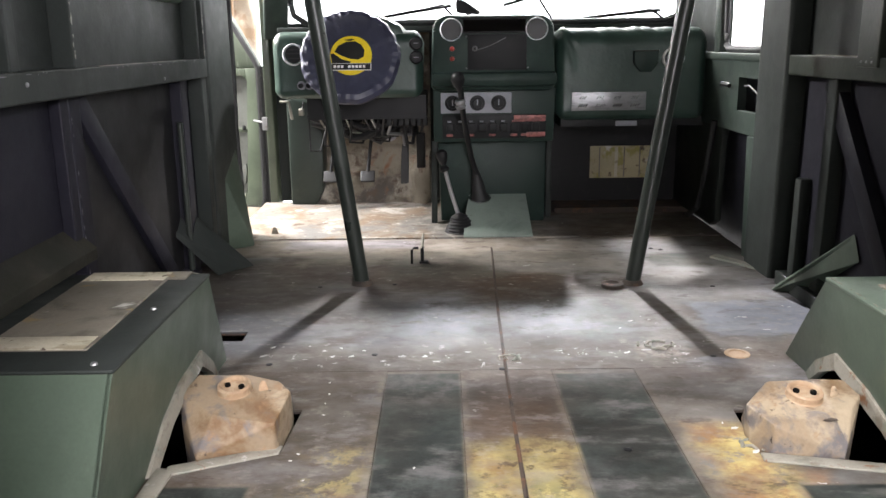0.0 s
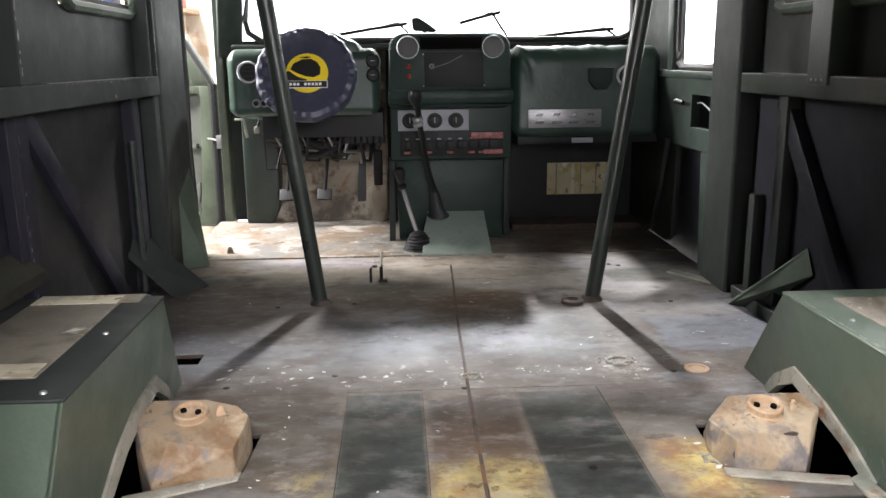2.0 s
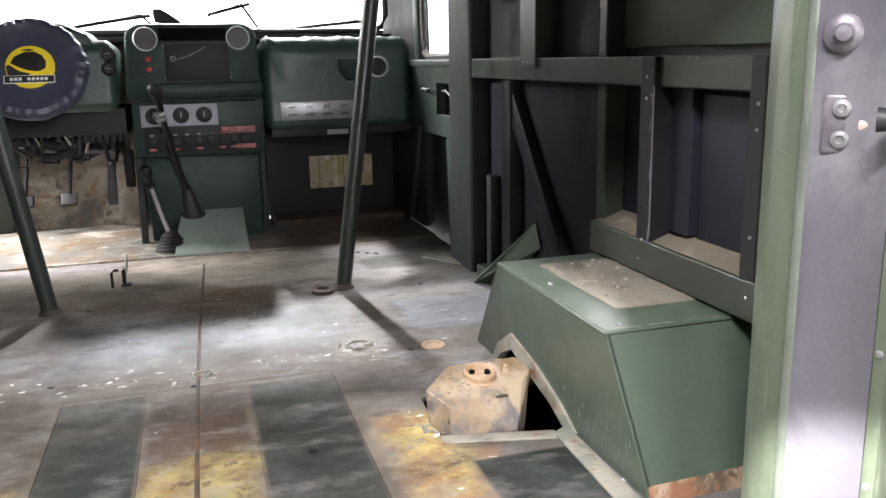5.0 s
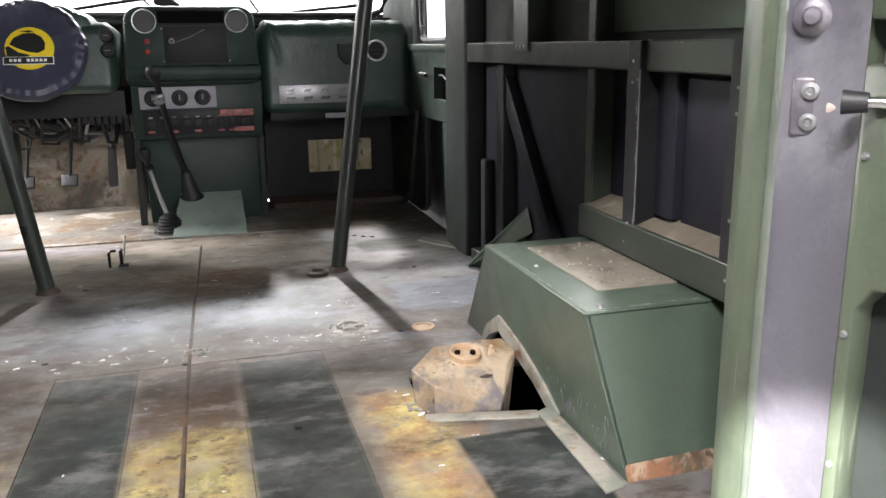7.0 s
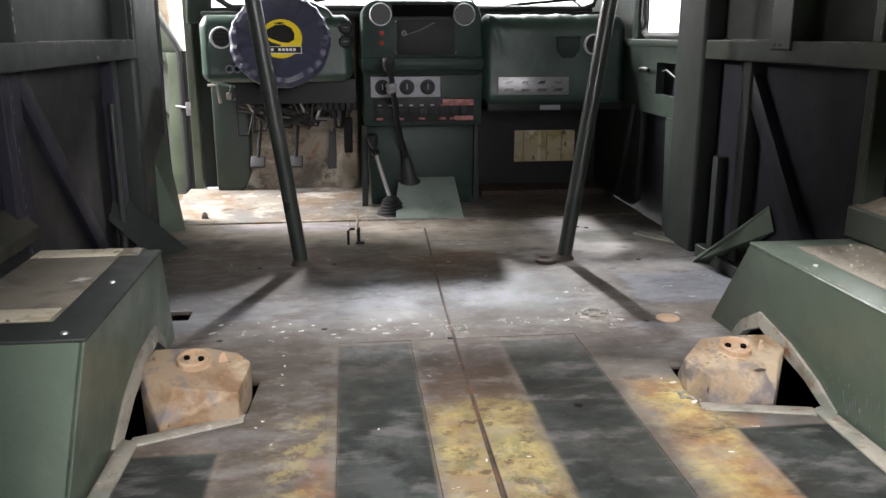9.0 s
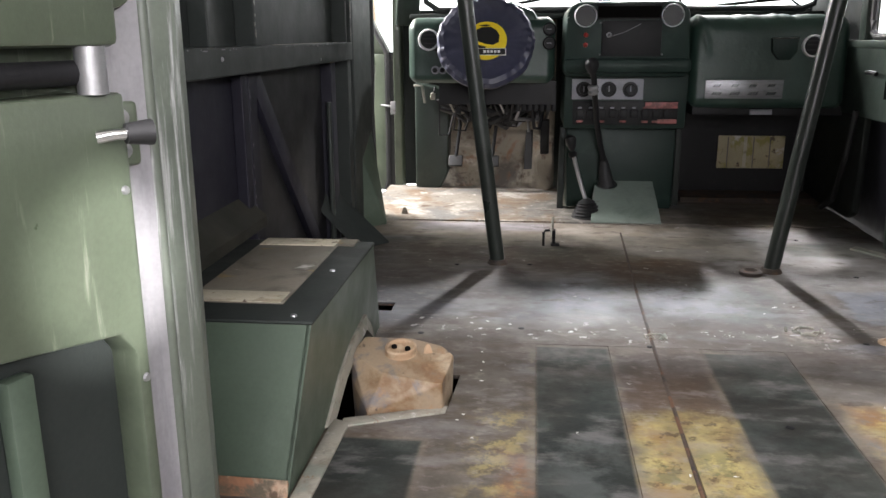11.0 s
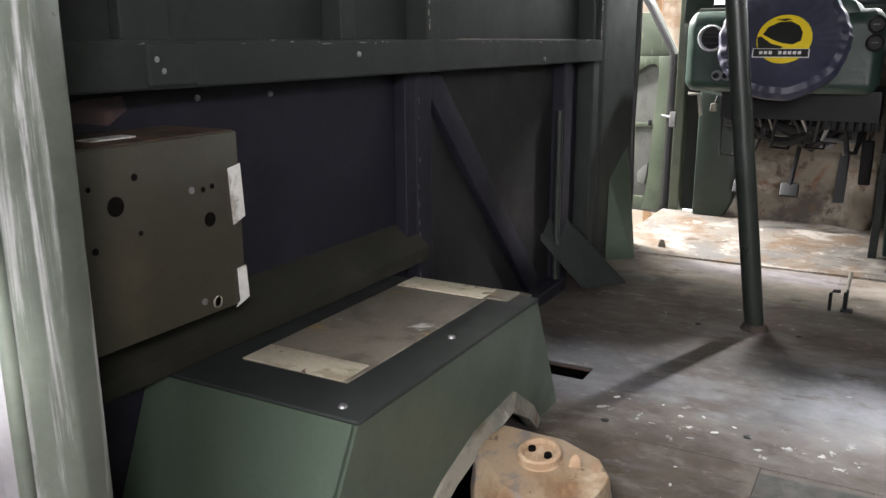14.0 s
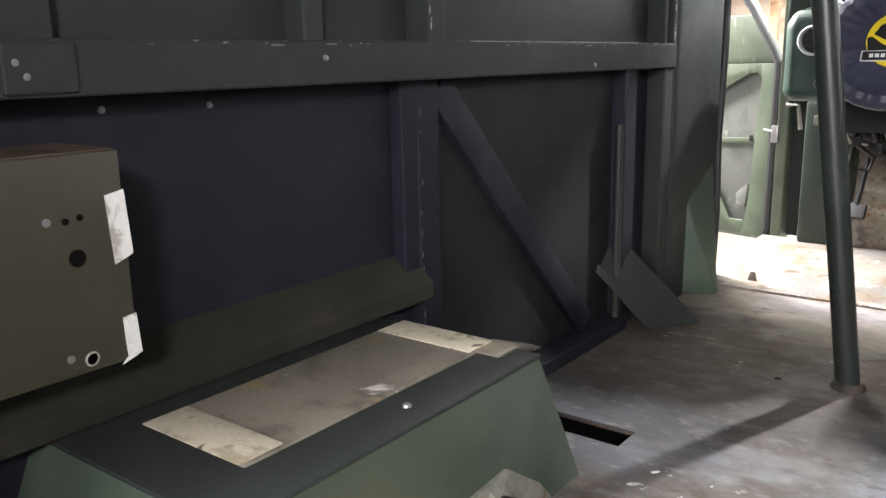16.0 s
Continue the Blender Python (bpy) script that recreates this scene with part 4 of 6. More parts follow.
# ---- wheel boxes and tanks ----
def wheel_box(s, top_x, foot_x, y_near, y_far, f_near, f_far, z, notch, plate_xy, label):
    t = thing("wheel_box", label, "wheel arch", (s * 0.8, (y_near + y_far) / 2, 0), "wheel boxes")
    xw = s * 0.957

    def at(y, h):
        return (s * (foot_x + (top_x - foot_x) * h / z), y, h)

    pts = [(f_near, 0.0), *notch, (f_far, 0.0), (y_far, z), (y_near, z)]
    bm = bmesh.new()
    a = [bm.verts.new(at(y, h)) for y, h in pts]
    b = [bm.verts.new(Vector(at(y, h)) + Vector((s * 0.008, 0, 0))) for y, h in pts]
    bm.faces.new(a), bm.faces.new(b[::-1])
    for i in range(len(pts)):
        j = (i + 1) % len(pts)
        bm.faces.new((a[j], a[i], b[i], b[j]))
    bmesh.ops.recalc_face_normals(bm, faces=list(bm.faces))
    part("side_panel", bm, GREEN, t, "green painted side with a notched lower edge", smooth=False)
    q = s * 0.003
    near = [(s * top_x + q, y_near, z), (xw, y_near, z), (xw, f_near, 0), (s * foot_x + q, f_near, 0)]
    part("near_panel", bm_hull([Vector(p) + Vector((0, d, 0)) for p in near for d in (0, 0.01)]), GREEN, t, "green painted end panel", smooth=False)
    far = [(s * top_x + q, y_far, z), (xw, y_far, z), (xw, f_far, 0), (s * foot_x + q, f_far, 0)]
    part("far_panel", bm_hull([Vector(p) - Vector((0, d, 0)) for p in far for d in (0, 0.01)]), GREEN, t, "green painted sloping end", smooth=False)
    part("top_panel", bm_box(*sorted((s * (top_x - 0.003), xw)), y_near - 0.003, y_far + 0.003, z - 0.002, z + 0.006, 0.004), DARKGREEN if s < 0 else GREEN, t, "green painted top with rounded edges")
    x0, x1, y0, y1 = plate_xy
    part("cover_plate", bm_box(x0, x1, y0, y1, z + 0.004, z + 0.0095, 0.002), LINER, t, "bare scraped metal cover plate")
    for yy in (y0 + 0.02, y1 - 0.035) if s < 0 else ():
        part("adhesive_strip", bm_box(x0 + 0.004, x1 - 0.003, yy - 0.025, yy + 0.035, z + 0.0097, z + 0.0115, 0.001), TORN, t, "pale torn strip")
    # bent flange round the notch
    bm = bmesh.new()
    ring = []
    for i, (y, h) in enumerate(notch):
        d = Vector((y - 1.54 if h > 0.02 else (y - 1.54), h + 0.02)).normalized()
        p = Vector(at(y, h))
        o = Vector(at(y + d.x * 0.034, max(0.0, h + d.y * 0.034)))
        k = Vector((-s * 0.006, 0, 0))
        ring.append([bm.verts.new(p + k * 2.2), bm.verts.new(o + k), bm.verts.new(o), bm.verts.new(p)])
    for r0, r1 in zip(ring, ring[1:]):
        for k in range(4):
            bm.faces.new((r0[k], r0[(k + 1) % 4], r1[(k + 1) % 4], r1[k]))
    bm.faces.new(ring[0]), bm.faces.new(ring[-1][::-1])
    bmesh.ops.recalc_face_normals(bm, faces=list(bm.faces))
    part("notch_flange", bm, PALEEDGE, t, "pale bent flange round the notch", smooth=False)
    part("rust_strip", bm_hull([(s * foot_x, f_near - 0.003, 0), (xw, f_near - 0.003, 0), (s * foot_x, f_near + 0.004, 0.028), (xw, f_near + 0.006, 0.036), (s * foot_x, f_near + 0.02, 0), (xw, f_near + 0.02, 0)]), RUSTEDGE, t, "bare rusty foot edge", smooth=False)
    for y in (y_near + 0.03, y_near + 0.3):
        part("screw", bm_lathe([(0.006, 0), (0.005, 0.003), (0.001, 0.004)], (s * (top_x + 0.035), y - 0.01, z + 0.006), sides=8), STEEL, t)
    return t


wheel_box(-1, 0.617, 0.640, 1.176, 1.707, 1.075, 1.874, 0.255, [(1.345, 0.0), (1.43, 0.048), (1.51, 0.070), (1.62, 0.086), (1.70, 0.04), (1.745, 0.0)],
          (-0.862, -0.688, 1.255, 1.705), "dark green steel wheel box with a bare metal top plate")
wheel_box(1, 0.664, 0.695, 1.147, 1.640, 1.045, 1.869, 0.250, [(1.335, 0.0), (1.40, 0.030), (1.49, 0.052), (1.585, 0.075), (1.66, 0.04), (1.71, 0.0)],
          (0.735, 0.905, 1.245, 1.575), "green steel wheel box with a bare metal top plate")
solid("loose_cover_strip", bm_hull([(x, y, z + d) for x, y, z in ((-0.700, 1.66, 0.2612), (-0.652, 1.66, 0.2612), (-0.652, 1.714, 0.2612), (-0.700, 1.714, 0.2612), (-0.660, 1.785, 0.236), (-0.694, 1.787, 0.236)) for d in (0, 0.003)], 0.0006), LINER, "bare metal strip bent over the end of the wheel box", "metal strip")


def tank(s, top, foot, cap, dents):
    """A folded sheet tank: a flat sloping top, sharp bends and walls that draw in downwards."""
    t = thing("fuel_tank", "rusty beige steel fuel tank rising through the floor opening", "fuel tank", (cap[0], cap[1], -0.3), "fuel tanks")
    cx = sum(p[0] for p in top) / len(top)
    cy = sum(p[1] for p in top) / len(top)
    low = [(cx + (x - cx) * 0.90, cy + (y - cy) * 0.92, -0.22) for x, y, h in foot]
    part("body", bm_hull([*top, *foot, *low], 0.0028), TANK, t, smooth=False)
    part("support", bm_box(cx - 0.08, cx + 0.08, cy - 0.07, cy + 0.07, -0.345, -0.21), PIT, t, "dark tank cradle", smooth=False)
    c = Vector(cap)
    up = Vector((0.0, -0.19, 1.0)).normalized()
    neck = part("filler_neck", bm_lathe([(0.040, -0.012), (0.036, -0.004), (0.0325, 0.0), (0.0325, 0.011), (0.0300, 0.0135), (0.0265, 0.0135), (0.024, 0.010), (0.0235, 0.006), (0.001, 0.006)], c, up, 30), TANKCAP, t, "rusty round filler neck")
    for k in range(2):
        part("lug", bm_lathe([(0.0062, 0.0), (0.0058, 0.0052), (0.003, 0.0062), (0.001, 0.0062)], c + Vector((0.016 * (2 * k - 1) * 0.9, 0.004 * (1 - 2 * k), 0.004)) + up * 0.002, up, 10), PIT, neck, "dark hole")
    part("bracket", bm_hull([c + Vector(v) for v in ((0.046, -0.006, -0.003), (0.066, 0.002, -0.003), (0.056, 0.012, 0.0), (0.060, 0.002, 0.017), (0.052, 0.004, 0.018), (0.048, -0.002, 0.012))], 0.0015), TANKCAP, t, "bent rusty bracket")
    for p, w, h in dents:
        part("dent", bm_hull([Vector(p) + Vector((x * w, -0.0012 if y else 0.006, z * h)) for x, z in ((-1, -0.3), (-0.4, 0.8), (0.5, 1), (1, 0.1), (0.2, -1)) for y in (0, 1)]), SEAM, t, "dark rust scar", smooth=False)
    return t


tank(-1, [(-0.630, 1.503, 0.077), (-0.612, 1.568, 0.089), (-0.511, 1.566, 0.089), (-0.446, 1.542, 0.084), (-0.418, 1.508, 0.077), (-0.432, 1.406, 0.058), (-0.552, 1.434, 0.064)],
     [(-0.576, 1.392, 0.0), (-0.428, 1.420, 0.0), (-0.425, 1.560, 0.0), (-0.60, 1.56, 0.0), (-0.622, 1.47, 0.03)], (-0.527, 1.512, 0.080), [])
tank(1, [(0.440, 1.433, 0.073), (0.503, 1.503, 0.087), (0.614, 1.511, 0.088), (0.653, 1.509, 0.088), (0.663, 1.455, 0.077), (0.635, 1.426, 0.071), (0.561, 1.394, 0.065), (0.470, 1.369, 0.060)],
     [(0.466, 1.392, 0.0), (0.598, 1.362, 0.0), (0.650, 1.50, 0.0), (0.470, 1.53, 0.0)], (0.556, 1.455, 0.079), [((0.510, 1.381, 0.044), 0.010, 0.005), ((0.470, 1.3765, 0.030), 0.003, 0.012), ((0.575, 1.392, 0.058), 0.018, 0.002)])

# ---- gusset plates beside the wheel boxes ----
t = thing("gusset_plate", "bent green steel gusset between the wall and the floor", "gusset", (-0.85, 2.65, 0), "gusset plates")
part("web", bm_hull([(-0.762, 2.735, 0), (-0.855, 2.620, 0), (-0.766, 2.740, 0.004), (-0.952, 2.635, 0.230), (-0.952, 2.54, 0.150), (-0.952, 2.62, 0.222), (-0.858, 2.626, 0.004)], 0.002), DARKGREEN, t)
part("flange", bm_hull([(-0.852, 2.616, 0), (-0.842, 2.628, 0.0), (-0.846, 2.622, 0.022), (-0.952, 2.54, 0.172), (-0.952, 2.53, 0.150), (-0.940, 2.545, 0.16)], 0.002), DARKGREEN, t)
t = thing("gusset_plate", "bent green steel gusset standing at a slant on the floor", "gusset", (0.90, 2.35, 0), "gusset plates")
part("web", bm_hull([(0.862, 2.385, 0), (0.935, 2.325, 0), (0.952, 2.07, 0.170), (0.952, 2.11, 0.235), (0.866, 2.390, 0.004), (0.938, 2.330, 0.004)], 0.002), GREEN, t)
part("flange", bm_hull([(0.860, 2.38, 0), (0.874, 2.37, 0), (0.940, 2.105, 0.215), (0.940, 2.09, 0.235), (0.866, 2.365, 0.024)], 0.002), GREEN, t, "worn flange")

# ---- posts ----
for base, lean, label in (((-0.372, 2.50), (-0.129, -0.03), "slanting dark green steel post welded to the floor"), ((0.464, 2.47), (0.147, 0.02), "slanting dark green steel post welded to the floor")):
    p = thing("support_post", label, "post", (*base, 0), "support posts")
    top = (base[0] + lean[0] * 1.37, base[1] + lean[1] * 1.37, ROOF)
    part("tube", bm_tube([(*base, 0), ((base[0] * 0.5 + top[0] * 0.5), (base[1] + top[1]) / 2, ROOF / 2), top], 0.0235, 24), POST, p)
    part("foot_weld", bm_lathe([(0.034, 0.0), (0.031, 0.006), (0.026, 0.014)], (*base, 0), sides=20), SEAM, p, "rusty weld round the foot")
k = thing("clamp", "black steel clamp round the post at head height", "clamp", (-0.50, 2.47, 1.0))
part("collar", bm_tube([(-0.4985, 2.4695, 0.985), (-0.5025, 2.469, 1.015)], 0.028, 20), BLACK, k)

# ---- small hook standing on the floor ----
h = thing("floor_hook", "small black steel hook standing on the floor", "hook", (-0.21, 2.75, 0))
part("stem", bm_tube([(-0.225, 2.74, 0.0), (-0.225, 2.74, 0.048), (-0.218, 2.74, 0.054), (-0.203, 2.742, 0.054)], 0.0045, 8), BLACK, h)
part("pin", bm_tube([(-0.190, 2.75, 0.0), (-0.190, 2.75, 0.05), (-0.186, 2.75, 0.056)], 0.006, 8), BLACK, h)
part("foot", bm_box(-0.20, -0.17, 2.735, 2.765, 0.0, 0.006, 0.002), BLACK, h)
part("rod", bm_tube([(-0.195, 2.86, 0.0), (-0.190, 2.93, 0.06)], 0.005, 8), PALEEDGE, h, "pale rod")

# ---- electrical box on the left wall ----
e = thing("electrical_box", "olive brown steel electrical box with drilled holes and torn tape", "metal box", (-0.885, 1.10, 0.33))
part("case", bm_box(-0.955, -0.836, 0.952, 1.243, 0.352, 0.575, 0.003), BROWNGREEN, e)
part("dust", bm_box(-0.953, -0.840, 0.960, 1.238, 0.5748, 0.5765), SCARDUST, e, "brown dust and rust on the top")
part("rim", bm_box(-0.955, -0.834, 0.945, 0.958, 0.348, 0.579, 0.002), DARKGREEN, e)
for y, z, r in ((1.064, 0.490, 0.011), (1.200, 0.451, 0.009), (1.192, 0.489, 0.0035), (1.207, 0.491, 0.0035), (1.092, 0.518, 0.004), (1.094, 0.455, 0.003), (1.033, 0.447, 0.004), (1.032, 0.513, 0.003)):
    part("drilled_hole", bm_lathe([(r, -0.004), (r, 0.0006), (0.0008, 0.0006)], (-0.8358, y - 0.013, z + 0.021), (1, 0, 0), 16), PIT, e, "dark drilled hole")
for y, z in ((1.160, 0.512), (1.168, 0.372), (0.975, 0.352)):
    part("screw", bm_lathe([(0.0045, 0), (0.004, 0.002), (0.001, 0.0025)], (-0.8358, y, z), (1, 0, 0), 8), STEEL, e)
part("ring_mark", bm_lathe([(0.008, 0), (0.008, 0.001), (0.006, 0.0015), (0.006, 0.0)], (-0.8358, 1.190, 0.366), (1, 0, 0), 16), PALEEDGE, e)
part("tape", bm_prism([(1.222, 0.530), (1.243, 0.534), (1.247, 0.466), (1.226, 0.458)], "x", -0.8358, -0.834), TAPE, e, "torn white tape")
part("tape", bm_prism([(1.228, 0.400), (1.243, 0.402), (1.246, 0.358), (1.222, 0.350), (1.230, 0.357), (1.229, 0.37)], "x", -0.8358, -0.834), TAPE, e, "torn white tape")
part("top_label", bm_box(-0.90, -0.875, 1.06, 1.12, 0.5762, 0.5782), TAPE, e, "torn white label")

# ---- dashboard ----
d = thing("dashboard", "dark green padded vinyl dashboard over the whole width", "dashboard", (0, 3.5, 0.42))


def soft_pad(name, x0, x1, y0, z0, z1, r, parent, label, folds, puff=0.004, depth=3.78, cols=110):
    """A stuffed vinyl pad: a rounded section swept sideways, with ends drawn in and creases (x, t, dx, dt, width, height)."""
    sec = [(y0 + 0.045, z0 + 0.002), (y0 + 0.022, z0), (y0 + 0.008, z0 + 0.010)]
    sec += [(y0 + 0.003 * math.sin(3 * k / 13.0), z0 + 0.022 + (z1 - r - z0 - 0.022) * k / 13.0) for k in range(14)]
    for k in range(1, 10):
        a = math.pi / 2 * k / 9
        sec.append((y0 + r - r * math.cos(a), z1 - r + r * math.sin(a)))
    sec += [(y0 + r + (depth - y0 - r) * k / 4, z1 - 0.02 * k / 4) for k in range(1, 5)]
    bm, rows = bmesh.new(), []
    for i in range(cols + 1):
        u = i / cols
        x = x0 + (x1 - x0) * u
        edge = min(x - x0, x1 - x)
        pull = 0.030 * max(0.0, 1 - edge / 0.035) ** 2.2
        row = []
        for j, (y, z) in enumerate(sec):
            t = j / (len(sec) - 1)
            h = puff * math.sin(math.pi * min(1, t * 1.6)) * math.sin(math.pi * u)
            for fx, ft, dx, dt, w, a in folds:
                s0 = ((x - fx) * dx + (t - ft) * dt) / (dx * dx + dt * dt)
                s1 = min(1.0, max(0.0, s0))
                d = math.hypot(x - fx - dx * s1, (t - ft - dt * s1) * 0.45)
                h += a * math.exp(-(d / w) ** 2) * (1 - 0.7 * s1)
            n0, n1 = sec[max(0, j - 1)], sec[min(len(sec) - 1, j + 1)]
            ny, nz = -(n1[1] - n0[1]), n1[0] - n0[0]
            m = math.hypot(ny, nz) or 1.0
            row.append(bm.verts.new((x, y + ny / m * (h - pull), z + nz / m * (h - pull))))
        rows.append(row)
    for p, q in zip(rows, rows[1:]):
        for j in range(len(sec) - 1):
            bm.faces.new((p[j], q[j], q[j + 1], p[j + 1]))
    for row in (rows[0], rows[-1]):
        bm.faces.new(row)
    bm.faces.new([row[0] for row in rows] + [row[-1] for row in rows[::-1]])
    bmesh.ops.recalc_face_normals(bm, faces=list(bm.faces))
    return part(name, bm, VINYL, parent, label)


fold_rng = random.Random(23)
creases = [(0.345, 0.86, 0.075, -0.28, 0.009, 0.010), (0.350, 0.80, 0.050, -0.36, 0.008, 0.009), (0.40, 0.93, 0.05, -0.10, 0.010, -0.006), (0.345, 0.66, 0.06, -0.20, 0.010, 0.007)]
creases += [(0.46 + 0.042 * k + fold_rng.uniform(-0.012, 0.012), 0.93, fold_rng.uniform(0.015, 0.05), -fold_rng.uniform(0.10, 0.30), fold_rng.uniform(0.008, 0.014), fold_rng.uniform(0.003, 0.007) * (1 if k % 3 else -1)) for k in range(10)]
soft_pad("left_pad", -0.775, -0.19, 3.320, 0.520, 0.776, 0.055, d, "green vinyl pad before the driver", creases[4:7])
soft_pad("right_pad", 0.335, 0.925, 3.322, 0.425, 0.778, 0.075, d, "wrinkled green vinyl pad before the passenger", creases)
part("cluster_hood", bm_prism([(-0.62, 0.70), (-0.58, 0.80), (-0.50, 0.838), (-0.36, 0.838), (-0.275, 0.80), (-0.235, 0.73), (-0.235, 0.66)], "y", 3.34, 3.62, 0.02), VINYL, d, "rounded instrument hood")
# black slab stands in for the shade under the driver's pad
part("lower_shade", bm_box(-0.66, -0.18, 3.40, 3.80, 0.43, 0.525), BLACK, d, "black slab for the shade under the dashboard")

def air_vent(x, y, z, r, label):
    v = thing("air_vent", label, "air vent", (x, y, z), "round air vents")
    part("ring", bm_lathe([(r, 0.03), (r, -0.002), (r * 0.95, -0.006), (r * 0.86, -0.004), (r * 0.83, 0.006), (r * 0.83, 0.03)], (x, y, z), (0, 1, 0), 36), RING, v, "bright metal ring")
    part("core", bm_lathe([(r * 0.76, 0.012), (r * 0.74, 0.010), (0.001, 0.008)], (x, y, z), (0, 1, 0), 28), BLACK, v, "black core")
    for k in (-0.35, 0.1, 0.45):
        part("slat", bm_box(x - r * 0.6, x + r * 0.6, y + 0.004, y + 0.007, z + r * k - 0.002, z + r * k + 0.002), RUBBER, v)


air_vent(-0.690, 3.306, 0.690, 0.042, "round air vent with a bright ring in the dashboard")
air_vent(0.785, 3.306, 0.660, 0.042, "round air vent with a bright ring in the dashboard")
# pocket, checker plate and slots before the passenger
part("pocket", bm_prism([(0.628, 0.690), (0.726, 0.690), (0.724, 0.640), (0.700, 0.608), (0.656, 0.610), (0.632, 0.640)], "y", 3.300, 3.33, 0.004), DARKVINYL, d, "dark shield-shaped cover")
part("pocket_edge", bm_tube([(0.630, 3.300, 0.690), (0.726, 3.300, 0.690)], 0.003, 6), CHROME, d)
c = solid("checker_plate", bm_box(0.394, 0.686, 3.310, 3.317, 0.462, 0.533, 0.0015), ALU, "aluminium checker plate strip with raised ribs", "metal plate")
for i in range(4):
    for j, z in enumerate((0.512, 0.482)):
        for k in range(3 + j):
            x = 0.42 + i * 0.068 + k * 0.009 + (0.0 if j else 0.004)
            part("raised_rib", bm_tube([(x, 3.3095, z - 0.006), (x + 0.009, 3.3085, z + 0.006)], 0.002, 6), CHROME, c)
part("switch_slot", bm_box(0.575, 0.66, 3.335, 3.345, 0.398, 0.418, 0.002), GREYPLASTIC, d, "small grey label plate")
# likewise black, for the shade beneath the passenger's pad
part("under_shade", bm_box(0.36, 0.93, 3.36, 3.72, 0.395, 0.43), BLACK, d, "black slab for the shade under the dashboard")
# gauges and switches on the driver's side
for z in (0.728, 0.675):
    v = thing("small_gauge", "small round black gauge with a thin rim", "gauge", (-0.213, 3.315, z), "small gauges")
    part("rim", bm_lathe([(0.026, 0.02), (0.026, -0.003), (0.021, -0.006), (0.019, 0.0), (0.001, 0.001)], (-0.213, 3.305, z), (0, 1, 0), 24), BLACK, v)
    part("needle", bm_box(-0.224, -0.205, 3.302, 3.3035, z - 0.001, z + 0.001), GREYPLASTIC, v)
for x in (-0.665, -0.635, -0.60):
    v = thing("rotary_switch", "black rotary switch on a grey base", "switch", (x, 3.31, 0.572), "rotary switches")
    part("base", bm_lathe([(0.017, 0.008), (0.016, 0.0), (0.001, -0.001)], (x, 3.308, 0.572), (0, 1, 0), 16), GREYPLASTIC, v)
    part("knob", bm_lathe([(0.010, 0.0), (0.009, -0.016), (0.001, -0.018)], (x, 3.306, 0.572), (0, 1, 0), 12), BLACK, v)
part("bent_tag", bm_tube([(-0.755, 3.33, 0.51), (-0.72, 3.32, 0.51), (-0.71, 3.325, 0.44)], 0.006, 8), PALEEDGE, d, "pale bent metal tag")

# ---- centre console ----
c = thing("centre_console", "dark green centre console with speakers and switches", "console", (0.08, 3.4, 0.0))
out = [(-0.160, 0.560), (-0.150, 0.765)]
for k in range(7):
    a = math.pi - math.pi / 2 * k / 6
    out.append((-0.085 + 0.065 * math.cos(a), 0.775 + 0.055 * math.sin(a)))
for k in range(7):
    a = math.pi / 2 - math.pi / 2 * k / 6
    out.append((0.250 + 0.065 * math.cos(a), 0.775 + 0.055 * math.sin(a)))
out += [(0.325, 0.560), (0.30, 0.545), (-0.135, 0.545)]
part("upper_housing", bm_prism(out, "y", 3.27, 3.74, 0.014), DARKVINYL, c)
part("lip", bm_box(-0.158, 0.330, 3.245, 3.31, 0.560, 0.618, 0.022), DARKVINYL, c, "rounded padded lip")
part("lower_housing", bm_prism([(-0.150, 0.555), (0.330, 0.555), (0.322, 0.345), (-0.150, 0.345)], "y", 3.30, 3.74, 0.006), DARKVINYL, c)
part("column", bm_prism([(-0.125, 0.0), (0.305, 0.0), (0.312, 0.35), (-0.135, 0.35)], "y", 3.40, 3.76, 0.01), DARKVINYL, c, "dark green column down to the floor")
part("side_bracket", bm_prism([(-0.165, 0.0), (-0.14, 0.0), (-0.135, 0.345), (-0.160, 0.345)], "y", 3.36, 3.40, 0.004), DARKGREEN, c, "green steel bracket")
part("side_bracket", bm_prism([(0.305, 0.02), (0.33, 0.02), (0.328, 0.345), (0.306, 0.345)], "y", 3.38, 3.42, 0.004), DARKGREEN, c)
part("slot", bm_box(-0.032, 0.205, 3.266, 3.275, 0.768, 0.812, 0.003), PIT, c, "dark empty radio slot")
part("slot_frame", bm_box(-0.038, 0.211, 3.268, 3.28, 0.762, 0.768, 0.001), BLACK, c)
part("slot_frame", bm_box(-0.038, 0.211, 3.268, 3.28, 0.812, 0.820, 0.001), BLACK, c)
part("face_plate", bm_box(-0.015, 0.210, 3.262, 3.275, 0.625, 0.758, 0.003), BLACK, c, "scratched black cover plate")
part("plate_key", bm_lathe([(0.011, 0.0), (0.010, -0.006), (0.006, -0.007), (0.005, 0.0)], (0.012, 3.262, 0.705), (0, 1, 0), 16), STEEL, c, "key lock")
part("plate_scratch", bm_tube([(0.02, 3.261, 0.70), (0.07, 3.261, 0.715), (0.13, 3.261, 0.745)], 0.0016, 6), STEEL, c)
for x in (-0.02, 0.215):
    for z in (0.632, 0.75):
        part("screw", bm_lathe([(0.004, 0), (0.003, -0.002), (0.001, -0.003)], (x, 3.268, z), (0, 1, 0), 8), STEEL, c)
